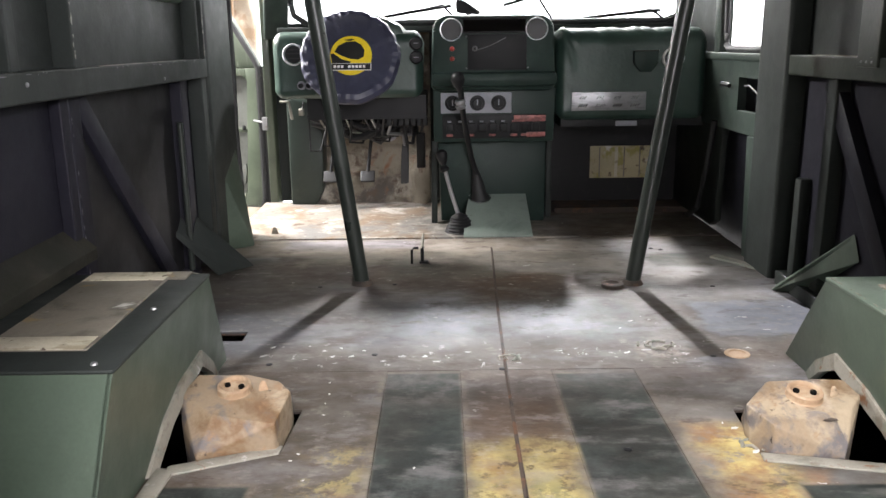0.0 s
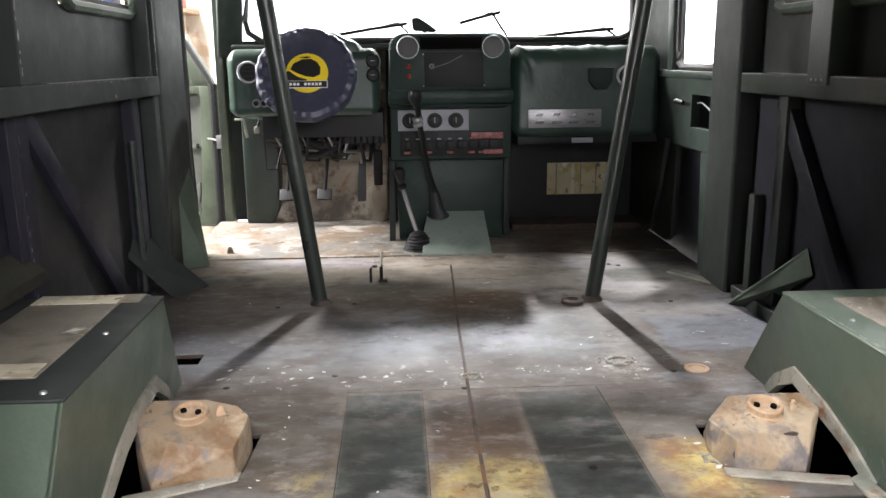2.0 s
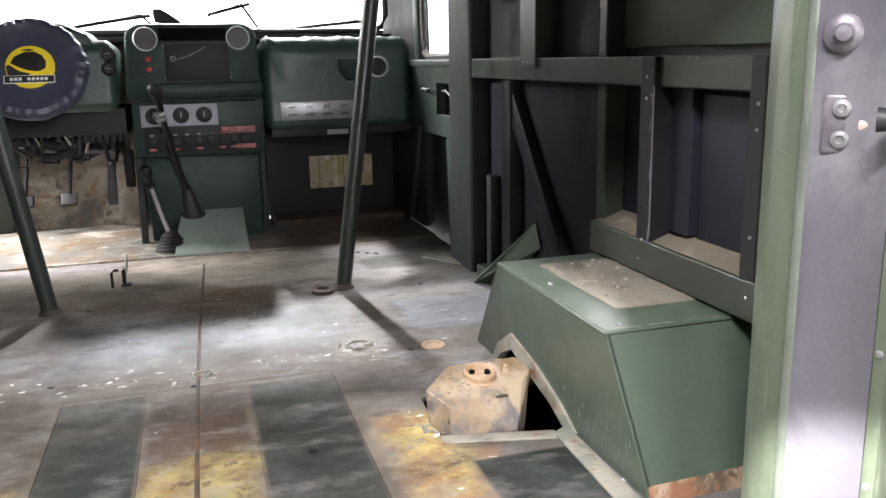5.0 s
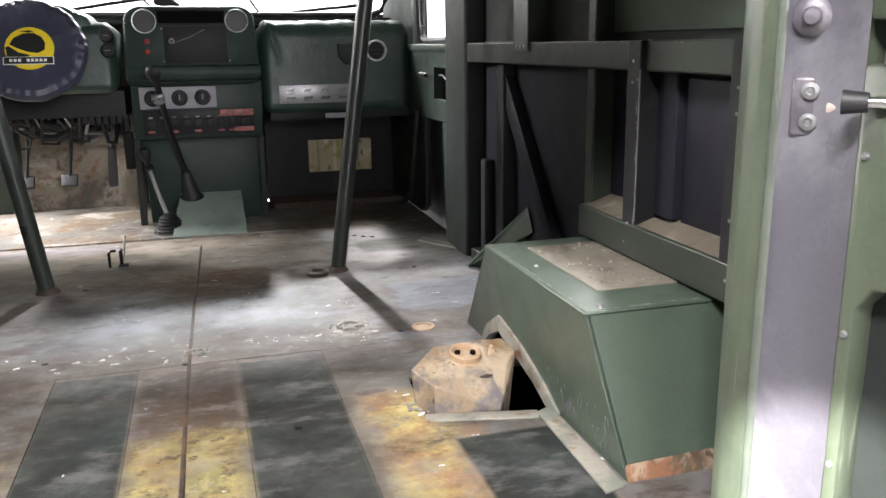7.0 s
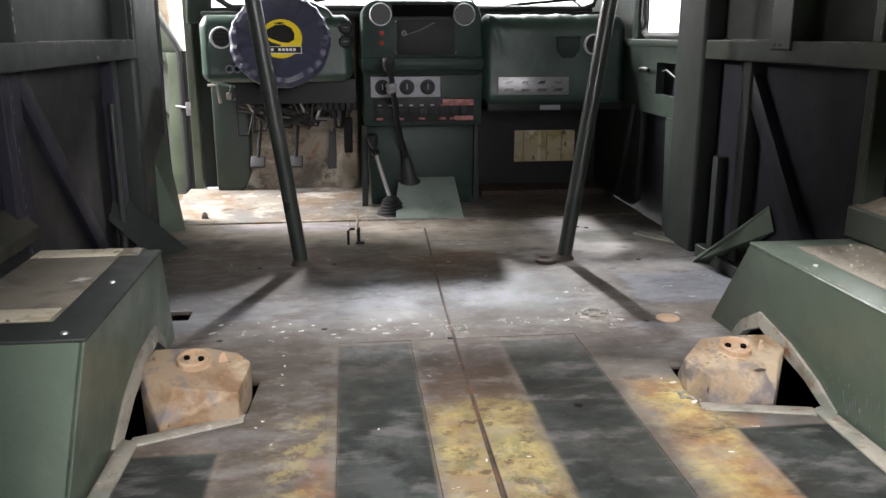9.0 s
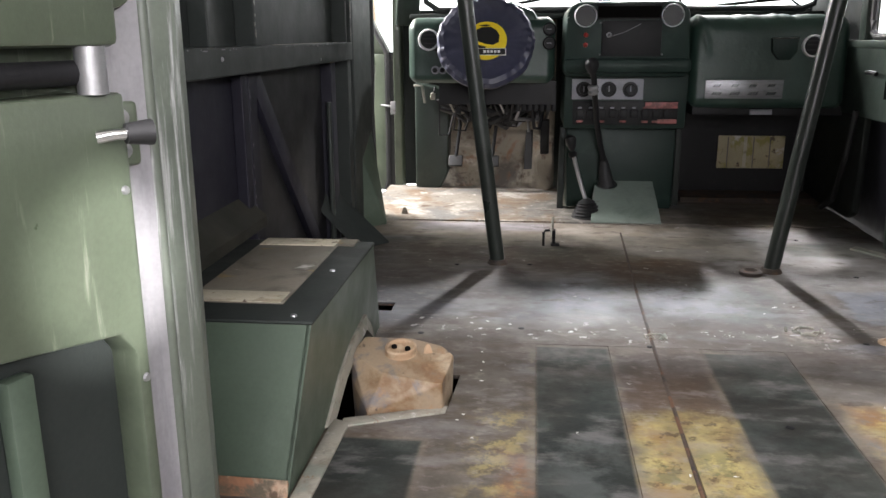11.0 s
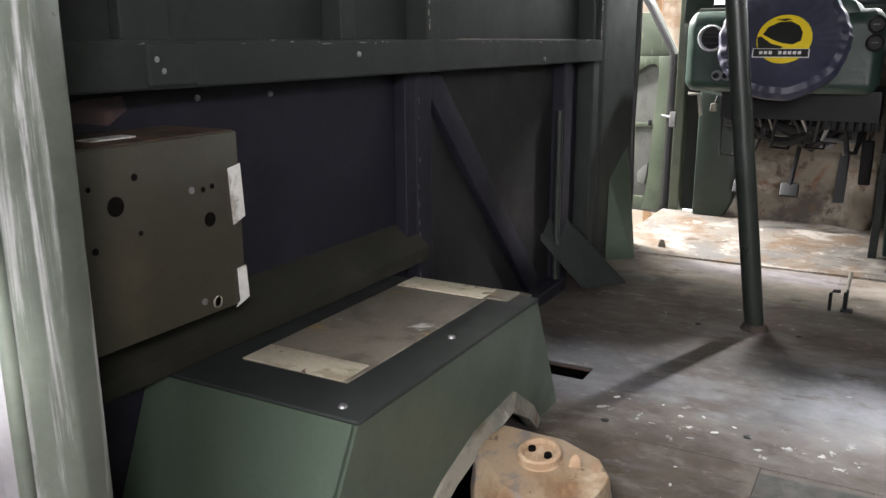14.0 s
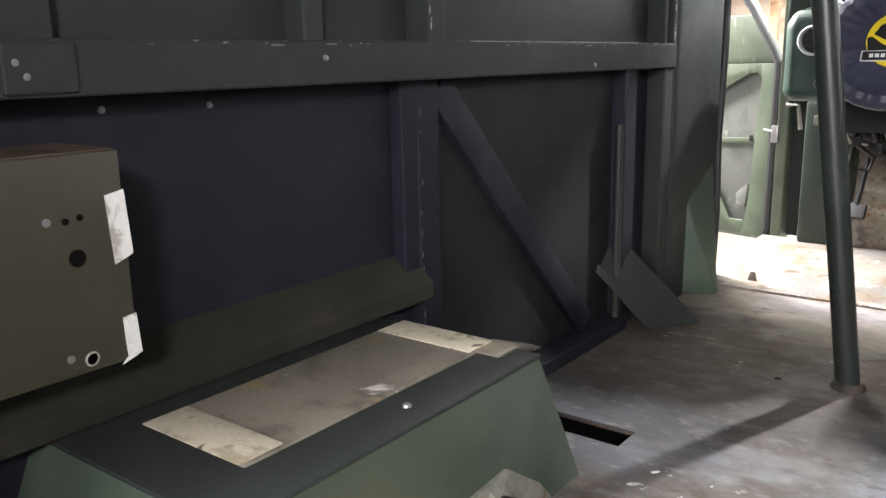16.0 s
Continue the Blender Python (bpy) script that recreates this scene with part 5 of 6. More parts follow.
for x in (-0.078, 0.248):
    v = thing("speaker", "round dash speaker with a bright ring", "speaker", (x, 3.27, 0.776), "dash speakers")
    part("ring", bm_lathe([(0.043, 0.01), (0.043, -0.003), (0.0415, -0.007), (0.0392, -0.005), (0.0386, 0.008)], (x, 3.268, 0.776), (0, 1, 0), 36), RING, v, "bright ring")
    part("cone", bm_lathe([(0.0375, -0.002), (0.030, 0.005), (0.016, 0.008), (0.010, 0.004), (0.001, 0.003)], (x, 3.268, 0.776), (0, 1, 0), 28), INK, v, "black speaker cone")
for z in (0.705, 0.668):
    v = thing("warning_light", "small red warning light", "light", (-0.075, 3.265, z), "red warning lights")
    part("lens", bm_lathe([(0.010, 0.004), (0.009, -0.006), (0.005, -0.010), (0.001, -0.011)], (-0.075, 3.270, z), (0, 1, 0), 14), RED, v)
v = thing("heater_control", "grey heater control panel with three dark knobs", "control panel", (0.02, 3.29, 0.50))
part("panel", bm_box(-0.121, 0.156, 3.290, 3.299, 0.459, 0.539, 0.002), GREYPLASTIC, v)
for x in (-0.075, 0.022, 0.105):
    part("dial", bm_lathe([(0.030, 0.0), (0.029, -0.002), (0.020, -0.003), (0.018, -0.014), (0.001, -0.016)], (x, 3.290, 0.498), (0, 1, 0), 24), BLACK, v, "black knob")
    part("pointer", bm_box(x - 0.002, x + 0.002, 3.2735, 3.276, 0.49, 0.512), GREYPLASTIC, v)
v = thing("fuse_panel", "open fuse panel with dark fuses and a faded red holder", "fuse panel", (0.09, 3.29, 0.40))
part("backing", bm_box(-0.115, 0.292, 3.292, 3.299, 0.360, 0.452, 0.002), BLACK, v)
part("holder", bm_box(0.165, 0.29, 3.284, 3.294, 0.425, 0.450, 0.002), ORANGERED, v, "faded red holder")
part("holder", bm_box(0.215, 0.288, 3.280, 3.292, 0.366, 0.384, 0.002), ORANGERED, v, "faded red holder")
for i in range(9):
    x = -0.10 + i * 0.042
    part("fuse", bm_box(x, x + 0.030, 3.278, 3.293, 0.388, 0.420, 0.003), BLACK, v)
    if i % 2 == 0 or i > 6:
        part("cap", bm_box(x, x + 0.026, 3.282, 3.293, 0.369, 0.378, 0.002), ORANGERED, v, "faded red cap")
    part("cap", bm_box(x + 0.005, x + 0.02, 3.282, 3.293, 0.424, 0.430, 0.001), ORANGERED if i > 5 else GREYPLASTIC, v)
m = thing("phone_mount", "black phone mount tilted on top of the console", "phone mount", (0.0, 3.62, 0.84))
part("base", bm_lathe([(0.035, 0.0), (0.032, 0.012), (0.01, 0.02), (0.01, 0.05)], (0.0, 3.62, 0.805), sides=18), BLACK, m)
part("cradle", bm_hull([(-0.055, 3.60, 0.845), (0.045, 3.59, 0.838), (-0.055, 3.62, 0.90), (-0.02, 3.62, 0.905), (0.055, 3.61, 0.850), (-0.05, 3.64, 0.90), (0.04, 3.63, 0.85)], 0.006), BLACK, m)

# ---- levers on the tunnel plate ----
p = thing("tunnel_plate", "flat pale green steel cover plate sloping up the tunnel", "cover plate", (0.1, 3.25, 0))
part("sheet", bm_hull([(-0.040, 3.095, 0.004), (0.226, 3.10, 0.004), (-0.025, 3.28, 0.075), (0.226, 3.45, 0.128), (0.0, 3.45, 0.128), (-0.040, 3.095, 0.010), (0.226, 3.10, 0.010), (0.226, 3.45, 0.135), (0.0, 3.45, 0.135), (0.0, 3.46, 0.0), (0.226, 3.46, 0.0), (-0.04, 3.11, 0.0), (0.226, 3.11, 0.0)], 0.002), GASKET, p)
for x, y, z in ((-0.01, 3.115, 0.012), (0.20, 3.118, 0.012), (0.20, 3.43, 0.13)):
    part("screw", bm_lathe([(0.005, 0), (0.004, 0.004), (0.001, 0.005)], (x, y, z), sides=8), STEEL, p)
g = thing("gear_lever", "long bent black gear lever with a round knob", "gear lever", (0.03, 3.38, 0.11))
part("gaiter", bm_lathe([(0.040, -0.004), (0.038, 0.010), (0.030, 0.02), (0.026, 0.06), (0.018, 0.10), (0.012, 0.12)], (0.035, 3.37, 0.105), (-0.15, -0.05, 1), 20), RUBBER, g, "black rubber gaiter")
part("flange", bm_lathe([(0.046, -0.008), (0.046, 0.004), (0.038, 0.006)], (0.035, 3.37, 0.105), (0, -0.3, 1), 24), CHROME, g, "bright flange ring")
part("rod", bm_tube([(0.025, 3.365, 0.19), (0.0, 3.33, 0.28), (-0.022, 3.27, 0.38), (-0.035, 3.20, 0.46), (-0.045, 3.16, 0.54), (-0.054, 3.135, 0.59)], 0.011, 12), BLACK, g)
part("collar", bm_lathe([(0.018, 0.0), (0.022, 0.008), (0.016, 0.016), (0.022, 0.026), (0.018, 0.034)], (-0.045, 3.165, 0.488), (-0.1, -0.25, 1), 18), STEEL, g, "worn metal collar")
part("knob", bm_lathe([(0.010, -0.02), (0.018, -0.006), (0.024, 0.006), (0.026, 0.020), (0.023, 0.034), (0.013, 0.043), (0.001, 0.045)], (-0.055, 3.135, 0.580), (-0.1, -0.15, 1), 24), BLACK, g, "glossy black knob")
g = thing("transfer_lever", "short transfer lever with a ribbed rubber boot", "gear lever", (-0.04, 3.24, 0.0))
rib_profile = [(0.064, 0.0)]
for k in range(6):
    r = 0.064 - k * 0.006
    rib_profile += [(r, 0.006 + k * 0.011), (r - 0.010, 0.011 + k * 0.011)]
rib_profile += [(0.012, 0.075)]
part("boot", bm_lathe(rib_profile, (-0.048, 3.20, 0.006), (-0.10, -0.05, 1), 28), RUBBER, g, "ribbed black rubber boot")
part("rod", bm_tube([(-0.056, 3.20, 0.07), (-0.085, 3.225, 0.16), (-0.11, 3.255, 0.25)], 0.008, 12), STEEL, g, "bare steel rod")
part("collar", bm_lathe([(0.014, 0), (0.019, 0.01), (0.014, 0.022)], (-0.106, 3.255, 0.235), (-0.4, 0.2, 1), 16), BLACK, g)
part("knob", bm_lathe([(0.009, -0.03), (0.018, -0.01), (0.023, 0.008), (0.021, 0.022), (0.010, 0.031), (0.001, 0.032)], (-0.118, 3.262, 0.29), (-0.2, 0.05, 1), 20), BLACK, g, "glossy black knob")

# ---- steering wheel under its cover ----
s = thing("steering_wheel", "steering wheel under a gathered navy nylon cover with a yellow emblem", "steering wheel", (-0.455, 3.22, 0.68))
AX = Vector((0.03, -1.0, 0.48)).normalized()
C = Vector((-0.458, 3.205, 0.682))


def pucker(r, a):
    if r < 0.135:
        return 0.0, (0.002 * math.sin(5 * a + 9 * r) + 0.0011 * math.sin(13 * a + 30 * r)) * r / 0.13
    k = 1.0 if r > 0.155 else 0.45
    gather = math.sin(27 * a + 2.2 * math.sin(3 * a) + 1.1 * math.sin(7 * a))
    return 0.0012 * gather + 0.0014 * math.sin(9 * a + 1), k * (0.0024 * gather + 0.0016 * math.sin(11 * a + 2 * math.sin(4 * a)))


part("cover", bm_lathe([(0.11, -0.06), (0.165, -0.045), (0.186, -0.018), (0.188, 0.0), (0.178, 0.016), (0.160, 0.021), (0.150, 0.016), (0.135, 0.013), (0.09, 0.010), (0.04, 0.008), (0.001, 0.008)], C, AX, 152, pucker), FABRIC, s, "navy nylon cover gathered at the rim")
FR = Matrix.Translation(C) @ Matrix(((1, 0, AX.x), (0, AX.z, AX.y), (0, -AX.y, AX.z))).to_4x4()


def emblem(points, h, material, name="emblem_shape", label=""):
    bm = bmesh.new()
    a = [bm.verts.new(FR @ Vector((x, y, h))) for x, y in points]
    b = [bm.verts.new(FR @ Vector((x, y, h - 0.004))) for x, y in points]
    bm.faces.new(a), bm.faces.new(b[::-1])
    for i in range(len(points)):
        j = (i + 1) % len(points)
        bm.faces.new((a[i], b[i], b[j], a[j]))
    bmesh.ops.recalc_face_normals(bm, faces=list(bm.faces))
    return part(name, bm, material, s, label)


def ring_points(cx, cy, rx, ry, a0=0, a1=360, n=36):
    return [(cx + rx * math.cos(radians(a0 + (a1 - a0) * k / n)), cy + ry * math.sin(radians(a0 + (a1 - a0) * k / n))) for k in range(n + (0 if a1 - a0 == 360 else 1))]


emblem(ring_points(0.004, -0.002, 0.078, 0.078), 0.0155, YELLOW, label="yellow round emblem")
emblem([(-0.058, 0.012), (-0.045, 0.036), (-0.015, 0.052), (0.018, 0.054), (0.042, 0.040), (0.054, 0.018), (0.052, -0.008), (0.030, -0.020), (0.0, -0.016), (-0.030, -0.004)], 0.017, INK, label="black emblem shape")
emblem([(-0.072, 0.002), (-0.062, 0.006), (-0.03, -0.018), (0.005, -0.028), (-0.005, -0.036), (-0.066, -0.034)], 0.017, INK, label="black emblem shape")
emblem([(-0.025, 0.060), (0.005, 0.064), (0.018, 0.060), (0.0, 0.055)], 0.017, INK, label="black emblem shape")
emblem([(-0.080, -0.034), (0.080, -0.034), (0.080, -0.062), (-0.080, -0.062)], 0.0172, WHITE, label="white border")
emblem([(-0.077, -0.036), (0.077, -0.036), (0.077, -0.060), (-0.077, -0.060)], 0.0182, INK, label="black band")
for i in range(9):
    if i != 3:
        emblem([(-0.060 + i * 0.0135, -0.043), (-0.0505 + i * 0.0135, -0.043), (-0.0505 + i * 0.0135, -0.053), (-0.060 + i * 0.0135, -0.053)], 0.0192, WHITE, label="white bar")
part("steering_column", bm_tube([C - AX * 0.04, C - AX * 0.22 + Vector((0, 0, 0.01)), C - AX * 0.52 + Vector((0, 0.02, 0))], 0.028, 16), BLACK, s, "black steering column")
part("stalk", bm_tube([C - AX * 0.12, C - AX * 0.10 + Vector((-0.16, 0, 0.0)), C - AX * 0.09 + Vector((-0.20, 0, 0.01))], 0.007, 8), BLACK, s, "black column stalk")

# ---- pedals and clutter under the dashboard ----
for x, label in ((-0.622, "black rubber clutch pedal on a bent arm"), (-0.455, "black rubber brake pedal on a bent arm")):
    p = thing("pedal", label, "pedal", (x, 3.72, 0.15), "pedals")
    part("arm", bm_tube([(x + 0.01, 3.76, 0.46), (x + 0.015, 3.78, 0.30), (x, 3.735, 0.16)], 0.008, 8), BLACK, p)
    part("pad", bm_hull([(x - 0.032, 3.70, 0.128), (x + 0.032, 3.70, 0.128), (x - 0.032, 3.735, 0.172), (x + 0.032, 3.735, 0.172), (x - 0.032, 3.715, 0.12), (x + 0.032, 3.715, 0.12), (x - 0.032, 3.75, 0.165), (x + 0.032, 3.75, 0.165)], 0.004), RUBBER, p, "black rubber pad")
p = thing("accelerator_pedal", "long dark accelerator pedal hanging beside the tunnel", "pedal", (-0.29, 3.78, 0.1), "pedals")
part("plate", bm_hull([(-0.31, 3.79, 0.10), (-0.27, 3.79, 0.10), (-0.305, 3.83, 0.28), (-0.275, 3.83, 0.28), (-0.31, 3.80, 0.10), (-0.27, 3.84, 0.28)], 0.003), RUBBER, p)
part("rod", bm_tube([(-0.29, 3.82, 0.27), (-0.30, 3.84, 0.38), (-0.33, 3.86, 0.47)], 0.006, 8), STEEL, p)
v = thing("heater_valve", "round grey heater valve on the bulkhead", "valve", (-0.352, 3.74, 0.34))
part("body", bm_lathe([(0.034, 0.0), (0.034, -0.02), (0.024, -0.03), (0.018, -0.018), (0.001, -0.018)], (-0.352, 3.76, 0.335), (0, 1, 0), 20), GREYPLASTIC, v)
part("pipe", bm_tube([(-0.352, 3.76, 0.335), (-0.36, 3.82, 0.40), (-0.37, 3.9, 0.46)], 0.012, 10), RUBBER, v)
rnd = random.Random(4)
for i in range(12):
    x = -0.66 + 0.035 * i + rnd.uniform(-0.01, 0.01)
    w = thing("hanging_cable", "thin cable hanging under the dashboard", "cable", (x, 3.5, 0.45), "hanging cables")
    z = rnd.uniform(0.28, 0.40)
    part("wire", bm_tube([(x, 3.46, 0.44), (x + rnd.uniform(-0.03, 0.03), 3.50, z), (x + rnd.uniform(0.02, 0.07), 3.56, z - 0.01), (x + 0.06, 3.66, 0.44)], rnd.choice((0.004, 0.006, 0.008)), 7), rnd.choice((BLACK, BLACK, RUBBER, STEEL, PALEEDGE)), w)
loom = thing("wiring_loom", "thick black wiring loom and hoses strung under the dashboard", "wiring", (-0.42, 3.6, 0.42))
for i in range(9):
    x0, x1 = -0.68 + rnd.uniform(-0.02, 0.05), -0.20 + rnd.uniform(-0.06, 0.02)
    y, z = 3.52 + 0.03 * i, 0.44 - rnd.uniform(0.0, 0.05)
    pts = []
    for k in range(9):
        f = k / 8
        pts.append((x0 + (x1 - x0) * f, y + 0.02 * math.sin(5 * f + i), z - rnd.uniform(0.02, 0.09) * math.sin(math.pi * f) + 0.012 * math.sin(9 * f + 2 * i)))
    part("hose", bm_tube(pts, rnd.choice((0.009, 0.012, 0.016, 0.007)), 8), rnd.choice((BLACK, RUBBER, BLACK)), loom)
for x, z, w, h in ((-0.60, 0.37, 0.05, 0.07), (-0.52, 0.34, 0.04, 0.06), (-0.26, 0.36, 0.07, 0.08), (-0.215, 0.25, 0.04, 0.16), (-0.40, 0.39, 0.06, 0.05)):
    part("junction_box", bm_box(x - w / 2, x + w / 2, 3.80, 3.84, z - h / 2, z + h / 2, 0.006), BLACK, loom, "small dark junction box")
    part("hose", bm_tube([(x, 3.82, z + h / 2 - 0.004), (x + 0.01, 3.80, z + h / 2 + 0.03), (x + 0.005, 3.76, 0.47)], 0.007, 8), RUBBER, loom)
for i in range(7):
    x = -0.345 + i * 0.025
    w = thing("relay", "small black relay under the dashboard", "relay", (x, 3.5, 0.42), "relays")
    part("body", bm_box(x, x + 0.02, 3.44, 3.47, 0.398, 0.43, 0.003), BLACK, w)
for x, y, z in ((-0.69, 3.42, 0.46), (-0.585, 3.46, 0.40), (-0.53, 3.48, 0.38), (-0.48, 3.45, 0.44)):
    w = thing("connector", "pale plug connector hanging on its wires", "connector", (x, y, z), "connectors")
    part("plug", bm_box(x - 0.010, x + 0.010, y, y + 0.02, z - 0.014, z + 0.014, 0.003), PALEEDGE if x < -0.6 else BLACK, w)
    part("wire", bm_tube([(x, y + 0.01, z), (x + 0.01, y + 0.02, 0.50)], 0.004, 6), BLACK, w)

# ---- open driver's door ----
o = thing("driver_door", "open pale green driver's door without its inner trim", "door", (-1.0, 4.05, -0.05))
DM = Matrix.Translation((-0.985, 4.04, 0)) @ Matrix.Rotation(radians(-14), 4, "Z")


def on_door(points, d0, d1, material, name, label="", bevel=0.004):
    bm = bm_prism([(-u, h) for u, h in points], "y", d0, d1, bevel)
    bmesh.ops.transform(bm, matrix=DM, verts=list(bm.verts))
    return part(name, bm, material, o, label)


on_door([(0, -0.06), (0, 0.63), (0.85, 0.63), (0.85, -0.06)], 0.03, 0.05, DOORSKIN, "outer_skin", "grey green inside of the outer skin")
on_door([(0.018, -0.045), (0.018, 0.62), (0.075, 0.62), (0.066, 0.56), (0.098, 0.04), (0.12, -0.045)], 0.0, 0.012, REARGREEN, "inner_panel", "pale green hinge side of the inner panel", 0.003)
on_door([(0.075, 0.62), (0.85, 0.62), (0.85, 0.40), (0.45, 0.40), (0.115, 0.585), (0.085, 0.585), (0.066, 0.56)], 0.0005, 0.012, REARGREEN, "inner_panel", "pale green top of the inner panel", 0.003)
on_door([(0.12, -0.045), (0.098, 0.04), (0.115, 0.012), (0.17, 0.012), (0.19, 0.05), (0.32, 0.26), (0.45, 0.40), (0.85, 0.40), (0.85, -0.045)], 0.001, 0.012, REARGREEN, "inner_panel", "pale green foot of the inner panel", 0.003)
on_door([(0.09, 0.315), (0.09, 0.337), (0.45, 0.325), (0.45, 0.305)], 0.018, 0.030, REARGREEN, "stiffener", "pressed rib across the door")
on_door([(0.105, 0.115), (0.105, 0.16), (0.155, 0.115), (0.155, 0.07), (0.115, 0.06)], 0.014, 0.030, DOORSKIN, "bracket", "grey steel bracket")
on_door([(0.095, 0.325), (0.095, 0.348), (0.112, 0.348), (0.112, 0.325)], 0.010, 0.0175, BLACK, "catch_slot", "dark slot")
on_door([(-0.034, -0.06), (-0.034, 0.63), (0.0175, 0.63), (0.0175, -0.06)], 0.002, 0.029, RUBBER, "edge_strip", "black rubber door edge")
on_door([(0.02, 0.622), (0.02, 0.65), (0.11, 0.80), (0.85, 0.80), (0.85, 0.622)], 0.006, 0.03, REARGREEN, "sill_panel", "pale green panel under the window")
on_door([(0, 0.63), (0.02, 0.63), (0.14, 0.82), (0.48, 1.28), (0.46, 1.30), (0.12, 0.84)], 0.0, 0.045, REARGREEN, "window_frame")
on_door([(0.46, 1.27), (0.46, 1.30), (0.85, 1.30), (0.85, 1.27)], 0.0, 0.045, REARGREEN, "window_frame")
bm = bm_tube([(-0.02, 0.0, -0.05), (-0.005, -0.004, 0.0), (-0.002, -0.004, 0.62), (-0.02, -0.004, 0.66), (-0.12, -0.004, 0.82), (-0.46, -0.004, 1.28)], 0.013, 8)
bmesh.ops.transform(bm, matrix=DM, verts=list(bm.verts))
part("seal", bm, RUBBER, o, "black rubber edge seal")
part("check_strap", bm_tube([(-1.02, 4.03, 0.375), (-0.93, 3.93, 0.372)], 0.005, 8), STEEL, o, "steel check strap")
part("strap_bracket", bm_box(-0.945, -0.92, 3.855, 3.87, 0.345, 0.405, 0.003), STEEL, o)

# ---- tail: frame and open doors ----
for name, pts, bead, s in (("rear_frame_left", [(-0.96, 0.735), (-0.745, 0.735), (-0.735, 0.76), (-0.703, 0.798), (-0.690, 0.816), (-0.679, 0.824), (-0.671, 0.836), (-0.664, 0.856), (-0.670, 0.885), (-0.72, 0.90), (-0.96, 0.90)], (-0.686, 0.818), -1),
                           ("rear_frame_right", [(0.96, 0.715), (0.768, 0.715), (0.767, 0.75), (0.746, 0.783), (0.735, 0.804), (0.727, 0.814), (0.721, 0.826), (0.719, 0.846), (0.728, 0.874), (0.76, 0.90), (0.96, 0.90)], (0.732, 0.806), 1)):
    f = thing(name, "pale worn green rear door frame post", "door frame", (s * 0.8, 0.82, 0), kind="structure")
    # left post and jamb take the paler copies, as more light falls there
    part("post", bm_prism(pts, "z", -0.30, ROOF, 0.003), REARGREEN if s > 0 else PALEGREEN, f)
    jam = [p for p in pts if 0.734 < p[1] < 0.82 and abs(p[0]) < 0.9][:4] if s < 0 else [p for p in pts if 0.714 < p[1] < 0.81 and p[0] < 0.9]
    part("jamb", bm_prism([(p[0] - s * 0.004, p[1] - 0.004) for p in jam] + [(p[0] + s * 0.004, p[1] + 0.004) for p in jam[::-1]], "z", -0.30, ROOF - 0.01), JAMB if s > 0 else PALEJAMB, f, "pale scuffed door jamb")
    part("bead", bm_tube([(*bead, -0.3), (*bead, 0.5), (*bead, ROOF)], 0.007, 10), PALEGREEN, f, "pale worn weather bead")
    bx, by = (-0.706, 0.782) if s < 0 else (0.752, 0.776)
    n = Vector((-s * 0.70, -0.72, 0))
    q = Vector((-s * 0.72, 0.70, 0)) * -1
    c0 = Vector((bx, by, 0.607))
    bm = bm_hull([c0 + q * a + Vector((0, 0, h)) + n * k for a in (-0.02, 0.02) for h in (-0.034, 0.034) for k in (-0.004, 0.008)], 0.005)
    br = part("strike_plate", bm, DULL if s > 0 else REARGREEN, f, "bolted striker plate")
    for h in (-0.022, 0.024):
        part("bolt", bm_lathe([(0.0095, 0), (0.0095, 0.004), (0.005, 0.005), (0.003, 0.003), (0.001, 0.003)], c0 + n * 0.008 + Vector((0, 0, h * 0.75)), n, 14), STEEL, br, "worn steel bolt head")
    if s > 0:
        part("catch_bracket", bm_hull([c0 + q * 0.016 + n * 0.008 + Vector((0, 0, -0.016)), c0 + q * 0.016 + n * 0.008 + Vector((0, 0, 0.014)), c0 + q * 0.045 + n * 0.010 + Vector((0, 0, -0.024)), c0 + q * 0.045 + n * 0.010 + Vector((0, 0, 0.026)), c0 + q * 0.045 + n * 0.015, c0 + q * 0.018 + n * 0.013], 0.002), PINK, f, "pale pinkish catch bracket")
    part("buffer", bm_lathe([(0.022, 0), (0.021, 0.005), (0.016, 0.009), (0.0105, 0.010), (0.0105, 0.020), (0.008, 0.024), (0.001, 0.025)], c0 + n * 0.004 + Vector((0, 0, 0.098 if s > 0 else 0.150)) - q * 0.004, n, 22), REARGREEN if s < 0 else DULL, f, "round door buffer")
    for z in (0.37, 0.16):
        part("screw", bm_lathe([(0.005, 0), (0.004, 0.003), (0.001, 0.004)], (bx, by, z), n, 8), STEEL, f)
part("rear_sill", bm_box(-0.72, 0.76, 0.74, 0.80, -0.10, -0.002, 0.006), PALEEDGE, floor, "worn rear sill")
part("rear_header", bm_box(-0.96, 0.96, 0.74, 0.86, 1.24, ROOF - 0.001, 0.006), GREEN, ceiling)


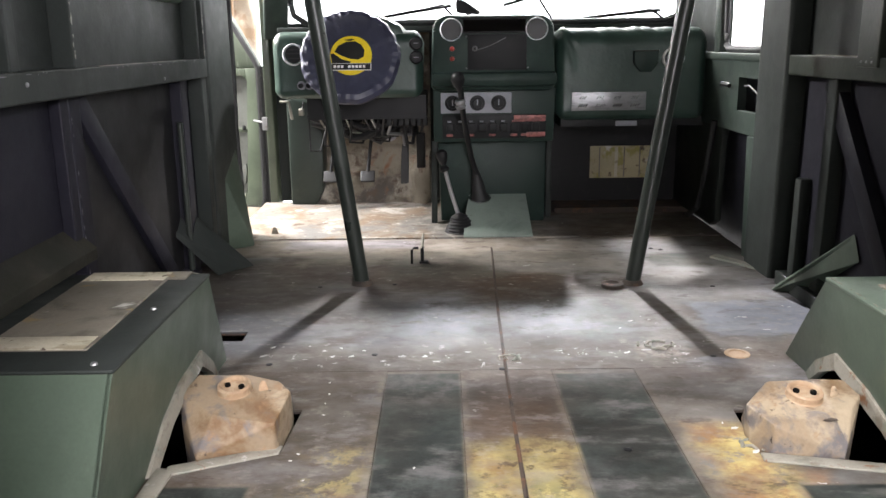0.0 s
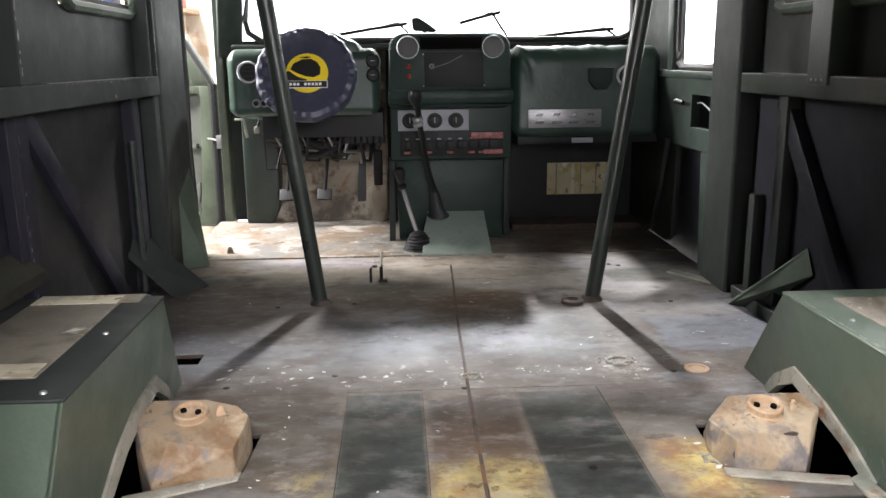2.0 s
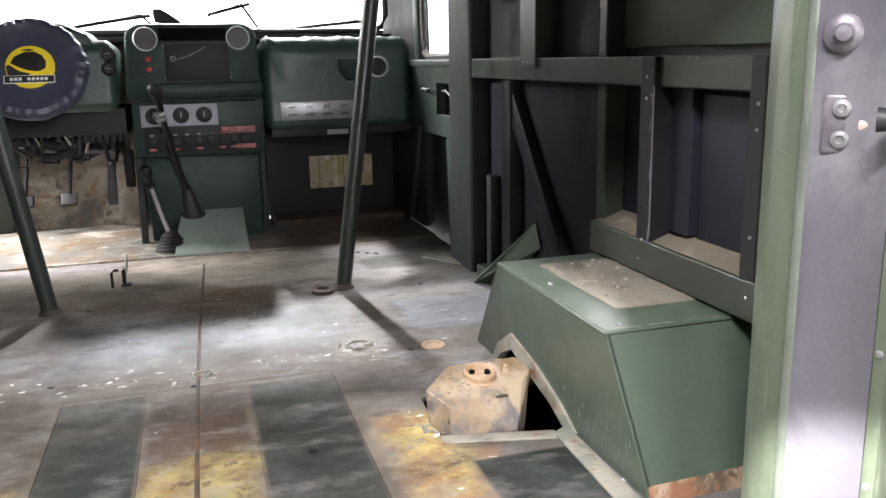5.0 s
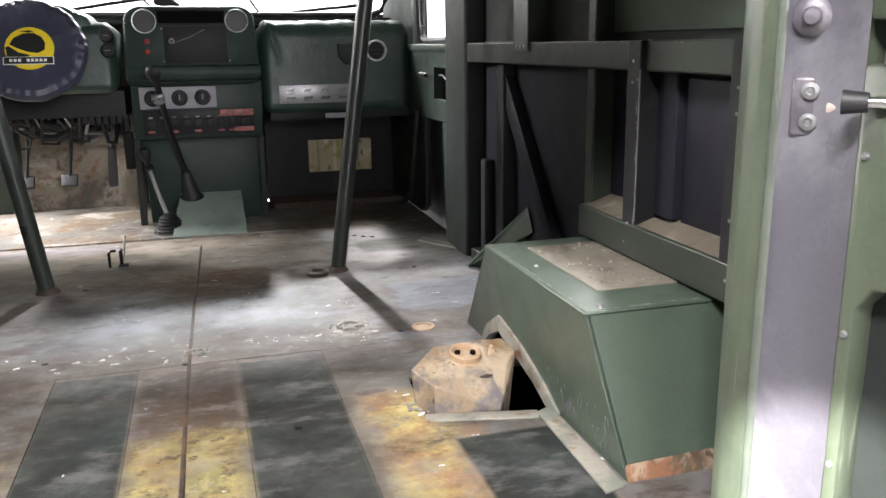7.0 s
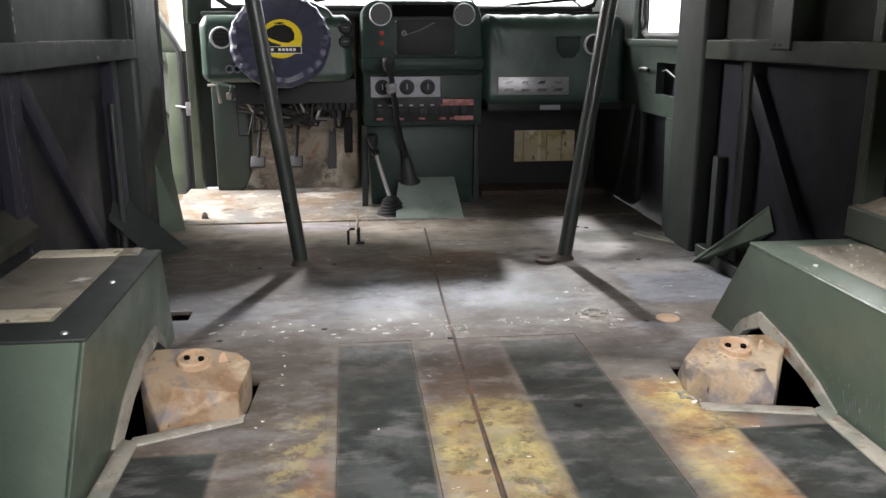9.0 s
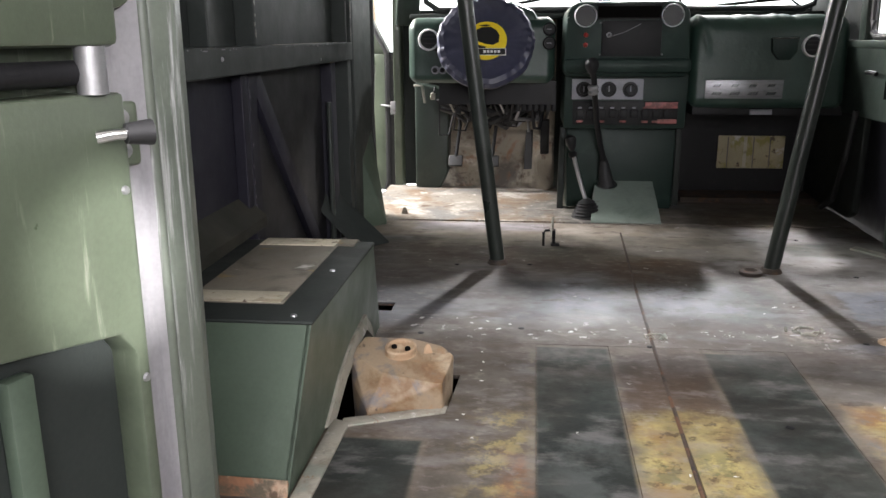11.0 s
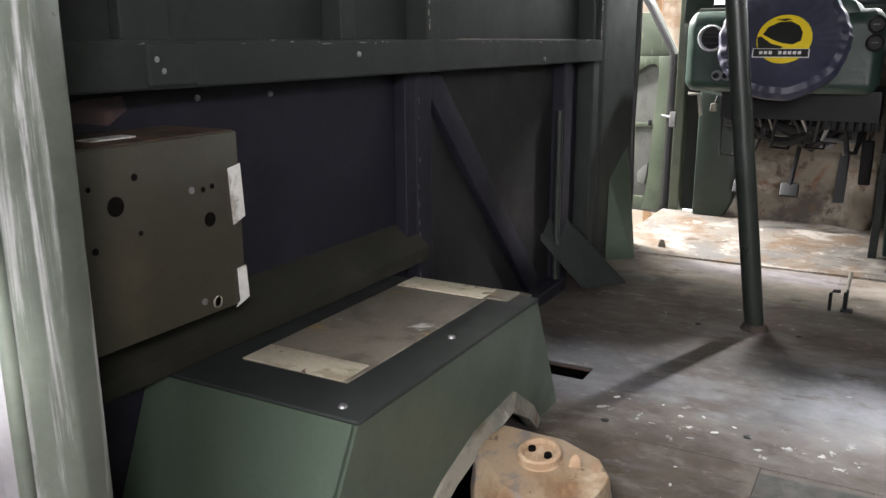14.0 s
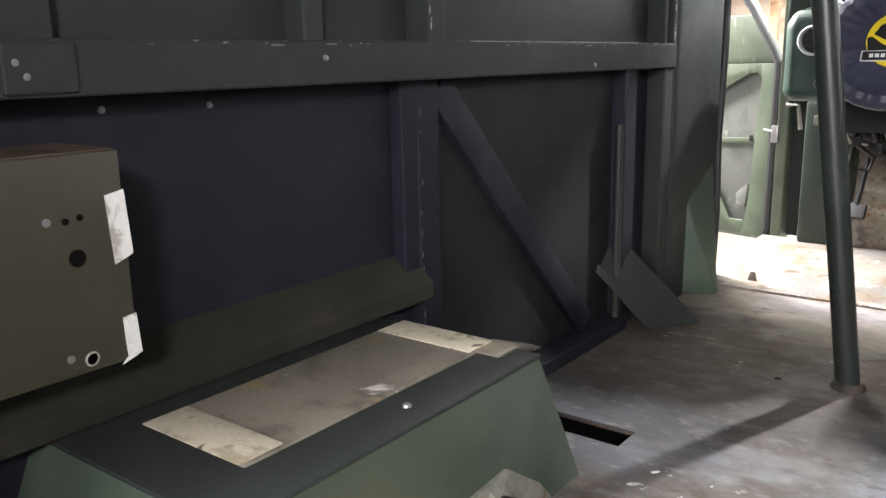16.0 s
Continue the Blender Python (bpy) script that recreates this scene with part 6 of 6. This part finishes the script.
def rear_door(s, hinge, angle, label):
    d = thing("rear_door", label, "door", (*hinge, -0.2), "open rear doors")
    M = Matrix.Translation((*hinge, 0)) @ Matrix.Rotation(radians(angle), 4, "Z")

    def put(name, bm, material, lab=""):
        bmesh.ops.transform(bm, matrix=M, verts=list(bm.verts))
        return part(name, bm, material, d, lab)

    i = -s  # the inner face looks towards the other door
    put("outer_skin", bm_box(*sorted((-i * 0.045, -i * 0.035)), -0.74, 0.0, -0.25, 1.25), REARGREEN)
    b = bm_prism([(0.0, 0.655), (-0.72, 0.655), (-0.72, 0.44), (-0.20, 0.44), (-0.036, 0.415), (-0.018, 0.39), (-0.018, -0.22), (0.0, -0.22)], "x", -i * 0.035, i * 0.004, 0.005)
    put("inner_panel", b, REARGREEN, "pale green inner panel with a large cut-out")
    put("recess", bm_box(*sorted((-i * 0.034, -i * 0.030)), -0.72, -0.018, -0.22, 0.44), DARKGREEN, "dark inside of the door")
    put("recess_rib", bm_box(*sorted((-i * 0.030, -i * 0.012)), -0.16, -0.13, -0.22, 0.41, 0.004), GREEN, "green stiffening rib")
    put("bottom_rail", bm_box(*sorted((-i * 0.030, i * 0.004)), -0.72, -0.018, -0.24, -0.20, 0.004), REARGREEN)
    put("upper_panel", bm_box(*sorted((-i * 0.035, i * 0.006)), -0.72, 0.0, 0.698, 0.83, 0.008), REARGREEN, "pale green upper panel")
    put("window_frame", bm_box(*sorted((-i * 0.035, i * 0.004)), -0.08, 0.0, 0.83, 1.24, 0.006), REARGREEN)
    put("lock_bar", bm_tube([(-i * 0.012, -0.50, 0.675), (-i * 0.012, -0.03, 0.675)], 0.012, 10), BLACK, "dark lock bar")
    put("hinge_barrel", bm_lathe([(0.014, -0.022), (0.014, 0.022)], (i * 0.0, -0.035, 0.677), (0, 0, 1), 16), STEEL, "steel hinge barrel")
    put("catch", bm_tube([(i * 0.002, -0.040, 0.615), (i * 0.012, -0.028, 0.617), (i * 0.018, -0.018, 0.617)], 0.008, 12, radii=[0.007, 0.006, 0.006]), CHROME, "bright catch pin")
    put("catch_rubber", bm_tube([(i * 0.018, -0.018, 0.617), (i * 0.030, 0.004, 0.617)], 0.013, 12, radii=[0.010, 0.013]), RUBBER, "black rubber catch buffer")
    for y, z in ((-0.012, 0.56), (-0.009, 0.36), (-0.009, 0.20), (-0.009, 0.06)):
        put("rivet", bm_lathe([(0.005, 0), (0.004, 0.003), (0.001, 0.004)], (i * 0.004, y, z), (i, 0, 0), 8), STEEL)
    return d


rear_door(-1, (-0.668, 0.722), -16, "open pale green rear door with a cut-out inner panel")
rear_door(1, (0.762, 0.708), 14, "open green rear door with a cut-out inner panel")

# ---- workshop round the van ----
workshop = solid("workshop_wall", bm_box(-4, 4, 7.1, 7.2, -0.8, 3.2), PLASTER, "pale plastered workshop wall", "wall", "structure", smooth=False)
solid("workshop_wall_left", bm_box(-4.1, -4.0, -3.5, 7.2, -0.8, 3.2), DIMWALL, "dim brown workshop wall", "wall", "structure", smooth=False)
solid("workshop_wall_right", bm_box(4.0, 4.1, -3.5, 7.2, -0.8, 3.2), PLASTER, "pale plastered workshop wall", "wall", "structure", smooth=False)
solid("workshop_wall_back", bm_box(-4, 4, -3.6, -3.5, -0.8, 3.2), PLASTER, "pale plastered workshop wall", "wall", "structure", smooth=False)
solid("workshop_ceiling", bm_box(-4, 4, -3.6, 7.2, 3.2, 3.3), PLASTER, "pale workshop ceiling", "ceiling", "structure", smooth=False)
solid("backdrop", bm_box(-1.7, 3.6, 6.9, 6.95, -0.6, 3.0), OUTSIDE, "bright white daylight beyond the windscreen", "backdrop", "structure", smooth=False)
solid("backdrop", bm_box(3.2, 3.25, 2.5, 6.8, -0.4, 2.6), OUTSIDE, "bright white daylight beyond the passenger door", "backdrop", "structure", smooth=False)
b = solid("brick_partition", bm_box(-3.9, -1.45, 6.2, 6.3, -0.8, 2.8), BRICKWALL, "cream brick workshop partition", "wall", "structure", smooth=False)
sh = thing("wall_shelf", "wooden wall shelf with boxes over the bench", "shelf", (-1.9, 6.0, 1.0))
for z in (1.05, 0.25):
    part("board", bm_box(-2.8, -1.5, 5.85, 6.2, z, z + 0.03, 0.004), WOOD, sh)
for x in (-2.7, -1.6):
    part("leg", bm_box(x, x + 0.05, 5.95, 6.0, -0.8, 1.05, 0.004), WOOD, sh)
for x, w, z, h, m in ((-1.95, 0.16, 1.08, 0.22, CARD), (-1.76, 0.10, 1.08, 0.14, BLUE), (-1.64, 0.08, 1.08, 0.18, RED), (-2.2, 0.2, 1.08, 0.3, BLUE), (-1.85, 0.14, 0.28, 0.2, BLUE), (-1.68, 0.12, 0.28, 0.12, RED), (-2.1, 0.2, 0.28, 0.2, CARD), (-1.6, 0.06, 0.28, 0.2, YELLOW)):
    k = solid("storage_box", bm_box(x, x + w, 5.9, 6.1, z, z + h, 0.008), m, "small storage box on the workshop shelf", "box", group="storage boxes")
for x, z, m in ((-1.98, 0.78, GASKET), (-1.90, 0.62, ORANGERED), (-1.72, 0.70, WHITE)):
    solid("pinned_note", bm_box(x, x + 0.10, 6.185, 6.195, z, z + 0.10, 0.002), m, "small paper note pinned to the brick wall", "note", group="pinned notes")
eq = thing("equipment_cabinet", "grey equipment cabinet standing beyond the passenger door", "cabinet", (2.6, 6.0, -0.8))
part("case", bm_box(2.35, 2.75, 5.8, 6.2, -0.8, 1.25, 0.01), GREYPLASTIC, eq)
part("top_box", bm_box(2.30, 2.6, 5.85, 6.15, 1.25, 1.5, 0.01), PLASTER, eq)


# ---- chipped paint, flakes and crumbs ----
rng = random.Random(11)


def flake(bm, at, u, v, length, width, lift):
    """One ragged thin chip at a place, along u, wide in v, raised by lift."""
    n = rng.randint(5, 7)
    low, top = [], []
    for k in range(n):
        a = 2 * math.pi * (k + rng.uniform(-0.25, 0.25)) / n
        r = rng.uniform(0.65, 1.0)
        p = at + u * (math.cos(a) * r * length / 2) + v * (math.sin(a) * r * width / 2)
        low.append(bm.verts.new(p - lift * 0.3))
        top.append(bm.verts.new(p + lift))
    bm.faces.new(top), bm.faces.new(low[::-1])
    for k in range(n):
        j = (k + 1) % n
        bm.faces.new((low[k], low[j], top[j], top[k]))


def edge_chips(parent, p, q, side, lift, count, material, label, wide=0.0035, longest=0.03):
    p, q, side, lift = Vector(p), Vector(q), Vector(side), Vector(lift)
    u = (q - p).normalized()
    bm = bmesh.new()
    for k in range(count):
        at = p.lerp(q, rng.random()) + side * rng.uniform(-0.002, 0.004)
        flake(bm, at, u, side, rng.uniform(0.004, longest) * rng.random() + 0.003, rng.uniform(0.0012, wide), lift * rng.uniform(0.5, 1))
    bmesh.ops.recalc_face_normals(bm, faces=list(bm.faces))
    return tagged(part("paint_chips", bm, material, parent, label, smooth=False), label, kind="stuff")


N = 0.0006
edge_chips(wall_left, (-0.902, 1.88, 0.6865), (-0.902, 2.83, 0.6865), (1, 0, 0), (0, 0, N), 46, DULL, "pale chipped edge of the rail")
edge_chips(wall_left, (-0.8998, 0.90, 0.681), (-0.8998, 2.83, 0.681), (0, 0, 1), (N, 0, 0), 34, DULL, "pale chipped edge of the rail")
edge_chips(wall_left, (-0.9078, 1.851, 0.69), (-0.9078, 1.851, 1.30), (0, 1, 0), (N, 0, 0), 40, PALEEDGE, "pale chipped edge of the rib", 0.006, 0.05)
edge_chips(wall_left, (-0.8998, 2.829, 0.69), (-0.8998, 2.829, 1.25), (0, 1, 0), (N, 0, 0), 22, PALEEDGE, "pale chipped edge of the rib", 0.005, 0.04)
edge_chips(wall_left, (-0.9278, 1.843, 0.05), (-0.9278, 1.843, 0.6), (0, 1, 0), (N, 0, 0), 18, DULL, "pale chipped edge of the rib")
edge_chips(wall_right, (0.9018, 1.20, 0.6795), (0.9018, 2.45, 0.6795), (0, 0, 1), (-N, 0, 0), 40, DULL, "pale chipped edge of the rail")
edge_chips(wall_right, (0.8998, 1.70, 0.6835), (0.8998, 2.45, 0.6835), (-1, 0, 0), (0, 0, N), 40, PALEEDGE, "pale chipped edge of the rail", 0.005)
edge_chips(wall_right, (0.8898, 1.408, 0.30), (0.8898, 1.408, 0.66), (0, 1, 0), (-N, 0, 0), 30, DULL, "pale chipped edge of the rib")
edge_chips(wall_right, (0.9078, 1.634, 0.30), (0.9078, 1.634, 1.2), (0, 1, 0), (-N, 0, 0), 26, DULL, "pale chipped edge of the rib")
for ob in list(bpy.data.objects):
    if ob.name.startswith("wheel_box") and ob.parent is None:
        s = -1 if ob.matrix_world.translation.x < 0 else 1
        tx, fx, yn, fn, yf, z = (0.617, 0.640, 1.176, 1.075, 1.707, 0.255) if s < 0 else (0.664, 0.695, 1.147, 1.045, 1.640, 0.250)
        edge_chips(ob, (s * (tx + 0.006), yn, z + 0.0062), (s * (tx + 0.006), yf, z + 0.0062), (-s, 0, 0), (0, 0, N), 26, PALEEDGE, "pale chipped top edge")
        edge_chips(ob, (s * (tx + 0.02), yn + 0.004, z + 0.0062), (s * 0.95, yn + 0.004, z + 0.0062), (0, 1, 0), (0, 0, N), 16, PALEEDGE, "pale chipped top edge")
        bm = bmesh.new()
        for k in range(26):
            h = rng.uniform(0.005, 0.09) ** 1.0
            f = h / z
            y = rng.uniform(fn + 0.05, 1.36)
            at = Vector((s * (fx + (tx - fx) * f), y, h)) - Vector((s * 0.0006, 0, 0))
            flake(bm, at, Vector((0, rng.uniform(-0.4, 0.4), 1)).normalized(), Vector((0, 1, 0)), rng.uniform(0.004, 0.03), rng.uniform(0.001, 0.0022), Vector((-s * N, 0, 0)))
        bmesh.ops.recalc_face_normals(bm, faces=list(bm.faces))
        tagged(part("scratches", bm, DULL, ob, smooth=False), "pale upright scratches in the paint", kind="stuff")
        x0, x1, y0, y1 = (-0.855, -0.695, 1.27, 1.69) if s < 0 else (0.74, 0.90, 1.25, 1.57)
        bm = bmesh.new()
        for k in range(22):
            at = Vector((rng.uniform(x0, x1), rng.uniform(y0, y1), z + 0.010))
            flake(bm, at, Vector((1, 0, 0)), Vector((0, 1, 0)), rng.uniform(0.003, 0.009), rng.uniform(0.003, 0.008), Vector((0, 0, rng.uniform(0.001, 0.004))))
        bmesh.ops.recalc_face_normals(bm, faces=list(bm.faces))
        tagged(part("crumbs", bm, SEAM if s < 0 else PALEEDGE, ob, smooth=False), "loose dirt crumbs on the plate", kind="stuff")

# pale flakes left on the floor, thickest near the cross seam
for cx, cy, rx, ry, count, size in ((-0.40, 1.385, 0.02, 0.02, 4, 0.020), (0.445, 1.40, 0.02, 0.05, 6, 0.020), (0.435, 1.50, 0.02, 0.04, 4, 0.016), (0.37, 1.93, 0.07, 0.05, 9, 0.020), (0.13, 1.87, 0.10, 0.02, 7, 0.014),
                                    (-0.17, 1.88, 0.20, 0.02, 9, 0.012), (-0.38, 1.95, 0.16, 0.04, 8, 0.011), (0.0, 2.15, 0.35, 0.10, 5, 0.009), (0.40, 2.10, 0.05, 0.18, 7, 0.015), (-0.36, 1.68, 0.03, 0.06, 6, 0.010), (-0.20, 3.25, 0.5, 0.2, 16, 0.010), (0.25, 1.25, 0.4, 0.2, 8, 0.009)):
    bm = bmesh.new()
    for k in range(max(2, int(count * 0.6))):
        at = Vector((rng.gauss(cx, rx * 0.6), rng.gauss(cy, ry * 0.6), 0.0002 if cy < 3 else 0.0065))
        a = rng.uniform(0, 3.14)
        d = size * rng.uniform(0.25, 1.0)
        flake(bm, at, Vector((math.cos(a), math.sin(a), 0)), Vector((-math.sin(a), math.cos(a), 0)), d * 1.6, d * 0.7, Vector((0, 0, rng.uniform(0.0004, 0.0012))))
    bmesh.ops.recalc_face_normals(bm, faces=list(bm.faces))
    tagged(part("paint_flakes", bm, TAPE, floor, smooth=False), "pale flakes of old paint", kind="stuff")
